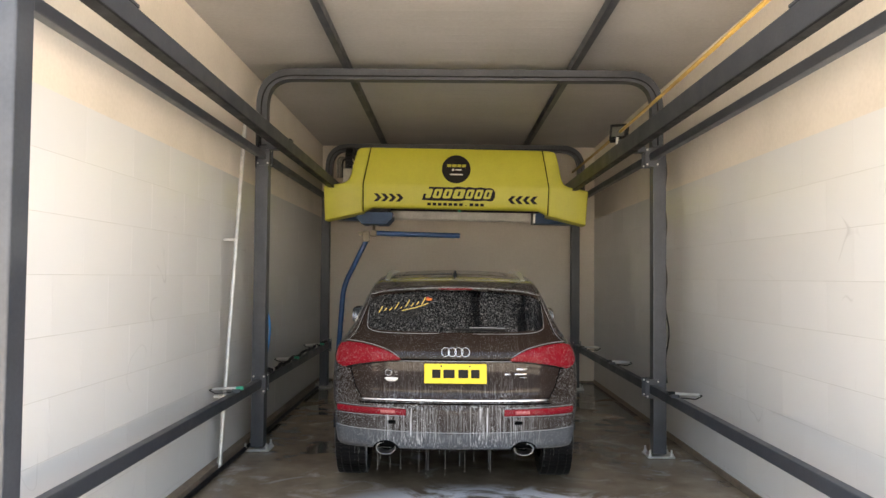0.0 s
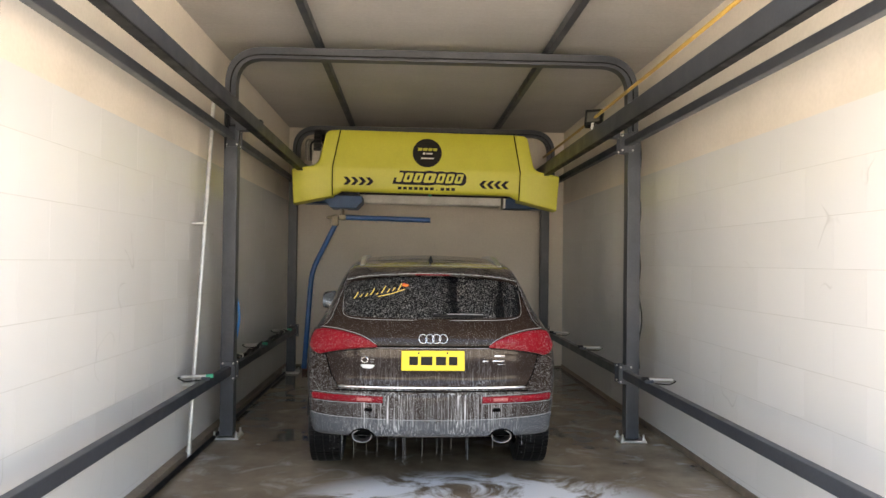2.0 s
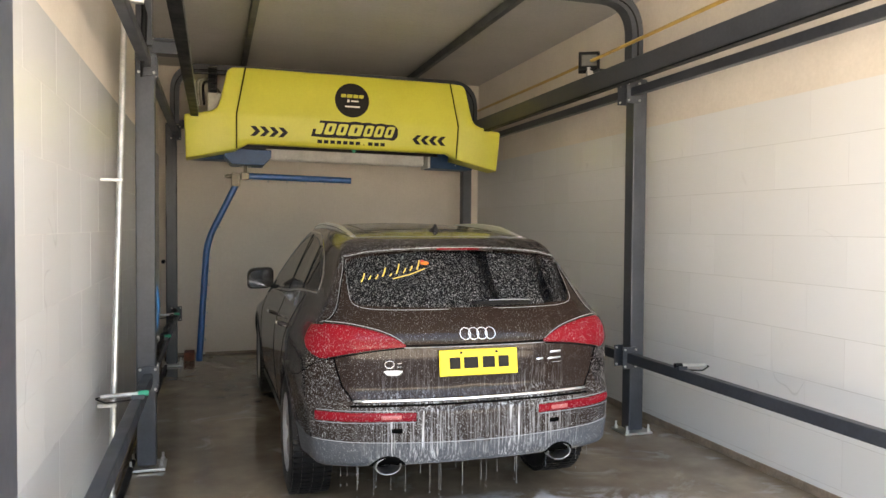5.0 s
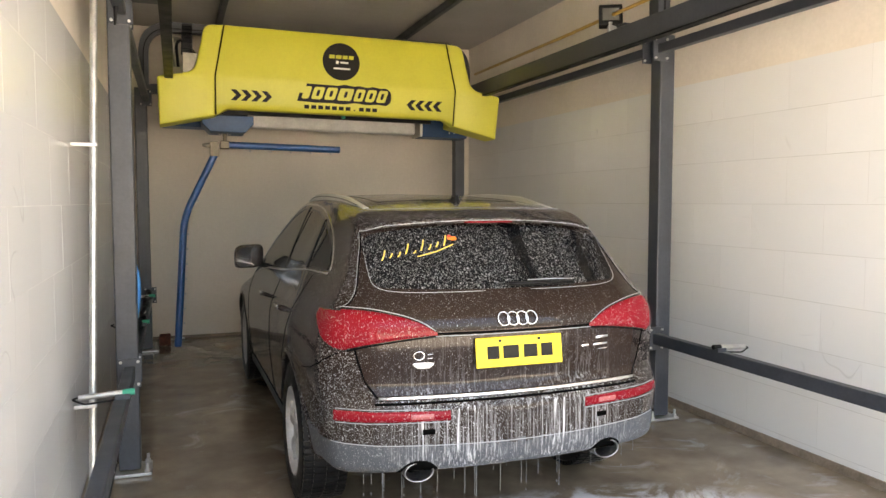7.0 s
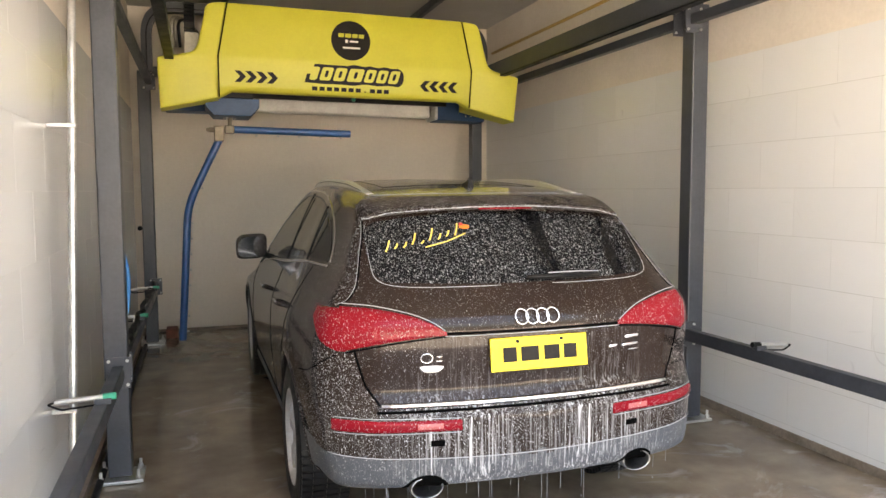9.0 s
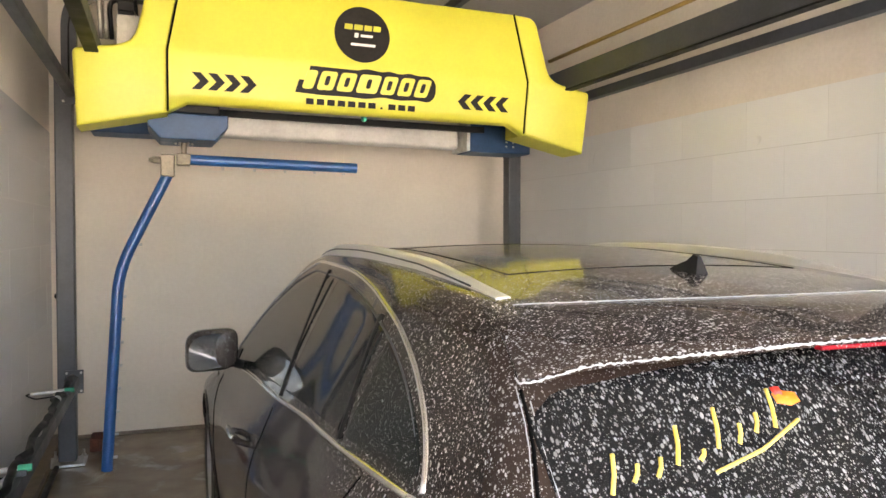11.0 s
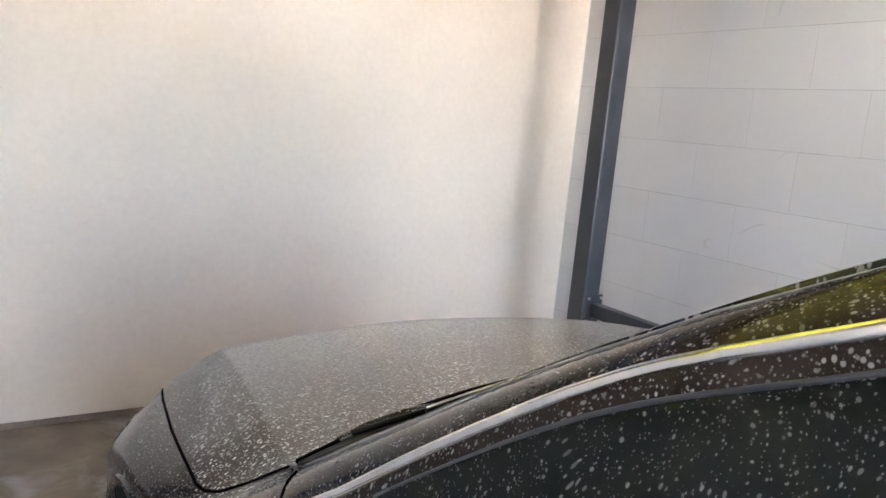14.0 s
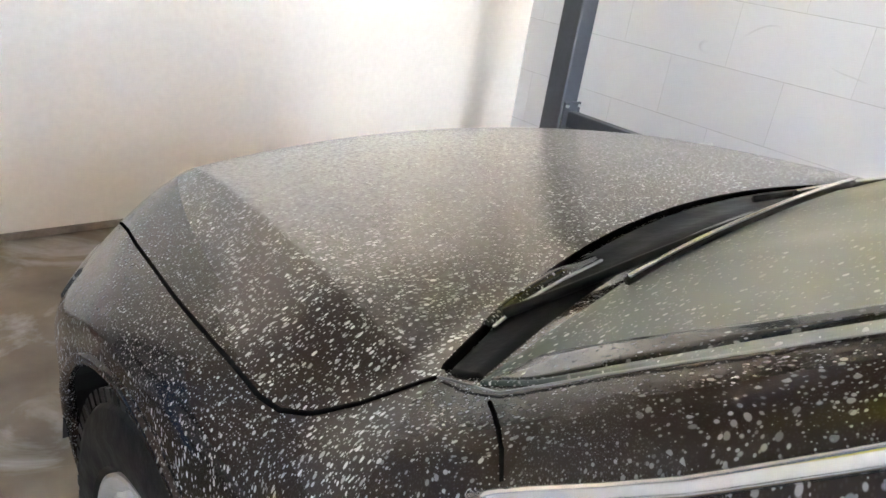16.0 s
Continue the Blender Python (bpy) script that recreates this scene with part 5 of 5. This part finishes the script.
# carriage and spray arms
car_x, car_y = -1.04, 0.43
bm = bmesh.new()
sec = [(-0.235, 2.41), (-0.235, 2.33), (-0.16, 2.25), (0.16, 2.25), (0.235, 2.33), (0.235, 2.41)]
fr = [bm.verts.new((car_x + x, car_y - 0.2, z)) for x, z in sec]
bk = [bm.verts.new((car_x + x, car_y + 0.2, z)) for x, z in sec]
bm.faces.new(fr)
bm.faces.new(bk[::-1])
for k in range(6):
    bm.faces.new((fr[k], bk[k], bk[(k + 1) % 6], fr[(k + 1) % 6]))
bmesh.ops.recalc_face_normals(bm, faces=bm.faces)
bmesh.ops.bevel(bm, geom=bm.edges[:], offset=0.008, segments=2, affect="EDGES", profile=0.5)
carriage = part("carriage", bm, M_BLUE, GANTRY, "blue steel carriage with cut corners")
part("carriage_bracket", boxed(car_x - 0.18, car_x + 0.18, car_y - 0.24, car_y + 0.24, 2.41, 2.50, bevel=0.005), M_BLACK, carriage)
part("swivel_shaft", tubed([(car_x - 0.02, car_y, 2.26), (car_x - 0.02, car_y, 2.13)], 0.018, 12), M_BRASS, carriage, "nickel swivel shaft", smooth=40)
for i in range(6):
    a = i * math.pi / 3
    part("bolt", tubed([(car_x - 0.02 + 0.05 * math.cos(a), car_y + 0.05 * math.sin(a), 2.252), (car_x - 0.02 + 0.05 * math.cos(a), car_y + 0.05 * math.sin(a), 2.238)], 0.008, 6), M_GALV, carriage)
part("swivel_block", boxed(car_x - 0.065, car_x + 0.02, car_y - 0.04, car_y + 0.04, 2.105, 2.18, bevel=0.008), M_BRASS, carriage, "nickel brass swivel block")
part("swivel_block", boxed(car_x - 0.16, car_x - 0.075, car_y - 0.04, car_y + 0.04, 2.03, 2.17, bevel=0.008), M_BRASS, carriage)
part("swivel_nut", tubed([(car_x - 0.16, car_y, 2.135), (car_x - 0.20, car_y, 2.135), (car_x - 0.23, car_y, 2.135)], 0.022, 6, radii=[0.024, 0.022, 0.010]), M_BRASS, carriage)
across = part("spray_arm", tubed([(car_x + 0.02, car_y, 2.145), (car_x + 1.11, car_y, 2.135)], 0.034, 16), M_ARM, GANTRY, "blue horizontal spray arm", smooth=40)
down_pts = arc_points([(car_x - 0.118, car_y, 2.04), (-1.44, car_y, 1.44), (-1.505, car_y, 0.19)], 0.16, 8)
down = part("spray_arm", tubed(down_pts, 0.034, 16), M_ARM, GANTRY, "blue bent upright spray arm", smooth=40)
for i in range(5):
    x = car_x + 0.22 + 0.2 * i
    part("nozzle", tubed([(x, car_y, 2.11), (x, car_y, 2.085)], 0.009, 8), M_GALV, across)
for i in range(9):
    s = i / 8
    p = Vector((-1.36 - 0.08 * min(1, s * 5), car_y, 1.60)) if i == 0 else Vector((-1.445 - 0.055 * s, car_y, 1.42 - 1.15 * s))
    part("nozzle", tubed([p + Vector((0.03, 0, 0)), p + Vector((0.055, 0, 0))], 0.009, 8), M_GALV, down)

# cable chain, hoses and pipe stub at the gantry's end
chain = part("cable_chain", boxed(-1.44, -1.36, 0.30, 0.40, 2.80, 2.86, bevel=0.006), M_BLACK, GANTRY, "black plastic cable chain")
loop = arc_points([(-1.40, 0.35, 2.84), (-1.40, 0.35, 3.26), (-1.40, 1.05, 3.26), (-1.40, 1.6, 3.22)], 0.18, 8)
for a, b in zip(loop, loop[1:]):
    a, b = Vector(a), Vector(b)
    n = max(1, round((b - a).length / 0.06))
    for i in range(n):
        p, q = a + (b - a) * (i + 0.08) / n, a + (b - a) * (i + 0.92) / n
        d = (q - p).normalized()
        up = Vector((1, 0, 0)).cross(d)
        bm = bmesh.new()
        vs = [bm.verts.new(c + Vector((sx * 0.045, 0, 0)) + up * su * 0.03) for c in (p, q) for sx, su in ((-1, -1), (1, -1), (1, 1), (-1, 1))]
        for f in ((0, 1, 2, 3), (7, 6, 5, 4), (0, 4, 5, 1), (1, 5, 6, 2), (2, 6, 7, 3), (3, 7, 4, 0)):
            bm.faces.new([vs[k] for k in f])
        bmesh.ops.recalc_face_normals(bm, faces=bm.faces)
        part("chain_link", bm, M_BLACK, chain)
for k in range(3):
    pts = arc_points([(-1.48 - 0.03 * k, 0.4, 2.86), (-1.50 - 0.03 * k, 0.42, 3.10 + 0.02 * k), (-1.42, 0.55, 3.14), (-1.30, 0.6, 3.0)], 0.08, 6)
    part("hose", tubed(pts, 0.014, 8), M_TRAY if k else M_BLACK, GANTRY, smooth="all")
part("hose_tray", boxed(-1.445, -1.31, 0.16, 0.78, 2.75, 2.955, bevel=0.006), M_TRAY, GANTRY, "grey metal hose tray")

# ---------------------------------------------------------------- fittings on the frame
def arch_frame(y):
    a = thing("arch_frame", "dark grey bent steel arch between two posts", "steel frame", (0, y, 0), "bent arches")
    path = arc_points([(PXL, 0, 2.80), (PXL, 0, 3.45), (PXR, 0, 3.45), (PXR, 0, 2.80)], 0.30, 12)
    bm = bmesh.new()
    rings = []
    for i, p in enumerate(path):
        d = (path[min(i + 1, len(path) - 1)] - path[max(i - 1, 0)]).normalized()
        nrm = Vector((-d.z, 0, d.x))
        rings.append([bm.verts.new(p + nrm * u * 0.05 + Vector((0, v * 0.055, 0))) for u, v in ((-1, -1), (1, -1), (1, 1), (-1, 1))])
    for r, s in zip(rings, rings[1:]):
        for k in range(4):
            bm.faces.new((r[k], r[(k + 1) % 4], s[(k + 1) % 4], s[k]))
    bm.faces.new(rings[0][::-1])
    bm.faces.new(rings[-1])
    bmesh.ops.recalc_face_normals(bm, faces=bm.faces)
    part("arch_tube", bm, M_STEEL, a, smooth=30)
    part("cable", tubed([p + Vector((0, -0.062, -0.02)) for p in path], 0.007, 6), M_BLACK, a, "thin black cable", smooth="all")
    for sx in (-1, 1):
        part("rail_bracket", boxed(min(sx * 1.557, sx * 1.735), max(sx * 1.557, sx * 1.735), -0.05, 0.05, 2.75, 2.84, bevel=0.004), M_STEEL, a)
    return a


for y in (1.575, 5.47):
    arch_frame(y)


def spray_nozzle(sx, y, z=0.675):
    a = thing("side_nozzle", "chrome side spray nozzle with green cap on the guard rail", "spray nozzle", (0, y, 0), "side spray nozzles")
    part("barrel", tubed([(sx * 1.955, 0, z - 0.005), (sx * 1.76, 0, z + 0.004)], 0.0135, 12), M_GALV, a, smooth=40)
    part("cap", tubed([(sx * 1.76, 0, z + 0.004), (sx * 1.705, 0, z + 0.006)], 0.0165, 12), M_GREEN if sx < 0 else M_BLACK, a, "green plastic cap" if sx < 0 else "")
    part("hook", tubed(arc_points([(sx * 1.955, 0, z - 0.005), (sx * 1.985, 0, z - 0.012), (sx * 1.93, 0, z - 0.04), (sx * 1.78, 0, z - 0.028)], 0.012, 4), 0.005, 6), M_BLACK, a, "thin black hook", smooth="all")
    part("clamp", boxed(min(sx * 1.725, sx * 1.795), max(sx * 1.725, sx * 1.795), -0.02, 0.02, 0.648, z, bevel=0.003), M_STEEL, a)
    return a


for y in (0.80, 3.07, 4.75):
    spray_nozzle(-1, y)
    spray_nozzle(1, y - 0.05)
pipe = thing("water_pipe", "leaning galvanised water pipe on the tiled wall", "pipe", (0, 0, 0))
part("tube", tubed([(XL + 0.08, 0.92, 0.06), (XL + 0.125, 1.33, 2.98)], 0.019, 12), M_GALV, pipe, smooth=40)
part("elbow", tubed(arc_points([(XL + 0.125, 1.33, 2.98), (XL + 0.125, 1.337, 3.03), (XL + 0.23, 1.36, 3.03)], 0.03, 6), 0.024, 12), M_GALV, pipe, smooth=40)
part("drop_hose", tubed([(XL + 0.225, 1.36, 3.03), (XL + 0.235, 1.37, 2.95), (XL + 0.225, 1.375, 2.75), (XL + 0.215, 1.37, 2.56)], 0.014, 8, radii=[0.012, 0.02, 0.018, 0.006]), M_BLACK, pipe, "short black hose end", smooth="all")
part("foot", tubed([(XL + 0.078, 0.91, 0.0), (XL + 0.08, 0.922, 0.075)], 0.024, 12), M_GALV, pipe, smooth=40)
for z in (0.58, 1.9):
    y = 0.91 + 0.14 * z
    part("clip", boxed(XL + 0.002, XL + 0.10 + 0.015 * z, y - 0.02, y + 0.02, z - 0.01, z + 0.01, bevel=0.003), M_GALV, pipe)
hose = mesh_ob("blue_hose", tubed(arc_points([(-1.80, 1.694, 1.46), (-1.775, 1.70, 1.36), (-1.722, 1.705, 1.20), (-1.712, 1.71, 1.08), (-1.728, 1.712, 0.92), (-1.765, 1.715, 0.79), (-1.775, 1.72, 0.655)], 0.06, 6), 0.011, 8), M_HOSE, "all")
tagged(hose, "thin blue water hose bulging out behind a post", "hose")
pipe2 = mesh_ob("floor_pipe", tubed([(XL + 0.12, -0.5, 0.024), (XL + 0.12, 5.3, 0.024)], 0.02, 10), M_BLACK, 40)
tagged(pipe2, "dark plastic pipe lying along the wall's foot", "pipe")
cable = []
for i in range(30):
    z = 2.70 - 2.05 * i / 29
    cable.append((PXR + 0.078 + 0.012 * math.sin(i * 0.9) + 0.02 * math.exp(-((z - 1.1) / 0.3) ** 2), 1.56, z))
tagged(mesh_ob("post_cable", tubed(cable, 0.007, 6), M_BLACK, "all"), "black cable running down a post", "cable")
tagged(mesh_ob("supply_hose", tubed([(1.55, -2.6, 3.03), (1.55, 0.0, 2.99), (1.55, 2.4, 2.965), (1.55, 4.4, 2.965)], 0.0135, 8), M_OCHRE, "all"), "ochre yellow supply hose along the travel rail", "hose")
lamp = thing("flood_lamp", "black flood lamp, off, on the travel rail", "lamp", (1.53, 1.72, 2.847))
b = part("housing", boxed(-0.085, 0.085, -0.03, 0.03, 0.04, 0.21, bevel=0.008), M_BLACK, lamp)
b.rotation_euler = (radians(-18), 0, radians(-28))
g = part("lamp_glass", boxed(-0.06, 0.06, -0.036, -0.031, 0.075, 0.175), M_LAMPGLASS, lamp, "pale lamp glass")
g.rotation_euler = b.rotation_euler
part("bracket", boxed(-0.02, 0.06, -0.015, 0.015, -0.002, 0.07, bevel=0.003), M_GALV, lamp)
part("bracket", boxed(0.05, 0.09, -0.015, 0.015, -0.002, 0.13, bevel=0.003), M_GALV, lamp)
tagged(mesh_ob("brick", boxed(-1.70, -1.58, 5.72, 5.94, 0.0, 0.10, bevel=0.008), M_RUST), "reddish brown brick lying by the rear wall", "brick")
valve = thing("wall_valve", "small dark valve knob on the rear wall", "valve", (XL + 0.05, YB, 1.18))
part("stem", tubed([(0, 0, 0), (0, -0.05, 0)], 0.012, 10), M_BRASS, valve)
part("knob", tubed([(0, -0.045, 0), (0, -0.075, 0)], 0.026, 10), M_BLACK, valve)

# cable along the guard rail
cable = thing("cable_run", "black cable tied with pale straps along the guard rail", "cable", (0, 0, 0))
rng = random.Random(3)
ys_c = np.linspace(1.78, 5.32, 46)
part("cable", tubed([(-1.775 + rng.uniform(-0.02, 0.02), float(y), 0.672 + rng.uniform(-0.012, 0.018)) for y in ys_c], 0.018, 8), M_BLACK, cable, smooth="all")
for y in np.arange(2.1, 5.3, 0.8):
    part("strap", tubed([(-1.775, float(y), 0.675), (-1.775, float(y) + 0.014, 0.675)], 0.0225, 10), M_GALV, cable, "pale cable strap")

# ---------------------------------------------------------------- skirting, tiles
for name, x0, x1 in (("baseboard_west", XL, XL + 0.075), ("baseboard_east", XR - 0.012, XR)):
    tagged(mesh_ob(name, boxed(x0, x1, YF + 0.02, YB - 0.012, 0, 0.055, bevel=0.002), M_GRIME), "dirty dark cement skirting", "skirting", kind="structure")
tagged(mesh_ob("baseboard_north", boxed(XL, XR, YB - 0.012, YB, 0, 0.03, bevel=0.002), M_GRIME), "dirty dark cement skirting", "skirting", kind="structure")


def tile_mesh(width, height):
    bm = boxed(-0.004, 0.004, -width / 2, width / 2, -height / 2, height / 2)
    me = bpy.data.meshes.new("tile")
    bm.to_mesh(me)
    bm.free()
    me.materials.append(M_TILE)
    return me


for wall, xa, xb in ((wall_west, XL - 0.004, XL - 0.0017), (wall_east, XR + 0.0017, XR + 0.004)):
    part("grout_bed", boxed(xa, xb, YF, YB - 0.002, 0.0, 2.488), M_GROUT, wall)
SIZES = {}
for wall, x, shift in ((wall_west, XL - 0.005, 0.1), (wall_east, XR + 0.005, 0.27)):
    for r in range(9):
        z0, z1 = (0.0, 0.09) if r == 0 else (0.09 + 0.3 * (r - 1), 0.09 + 0.3 * r)
        y = YF - 0.6 + (shift + 0.3 * (r % 2)) % 0.6
        while y < YB:
            a, b = max(y, YF), min(y + 0.6, YB)
            if b - a > 0.03:
                key = (round(b - a - 0.0020, 4), round(z1 - z0 - 0.0028, 4))
                if key not in SIZES:
                    SIZES[key] = tile_mesh(*key)
                ob = new("tile", SIZES[key])
                ob.parent = wall
                ob.location = (x + random.uniform(-0.0003, 0.0003), (a + b) / 2, (z0 + z1) / 2)
                ob.rotation_euler = (0, random.uniform(-0.0008, 0.0008), random.uniform(-0.0005, 0.0005))
            y += 0.6
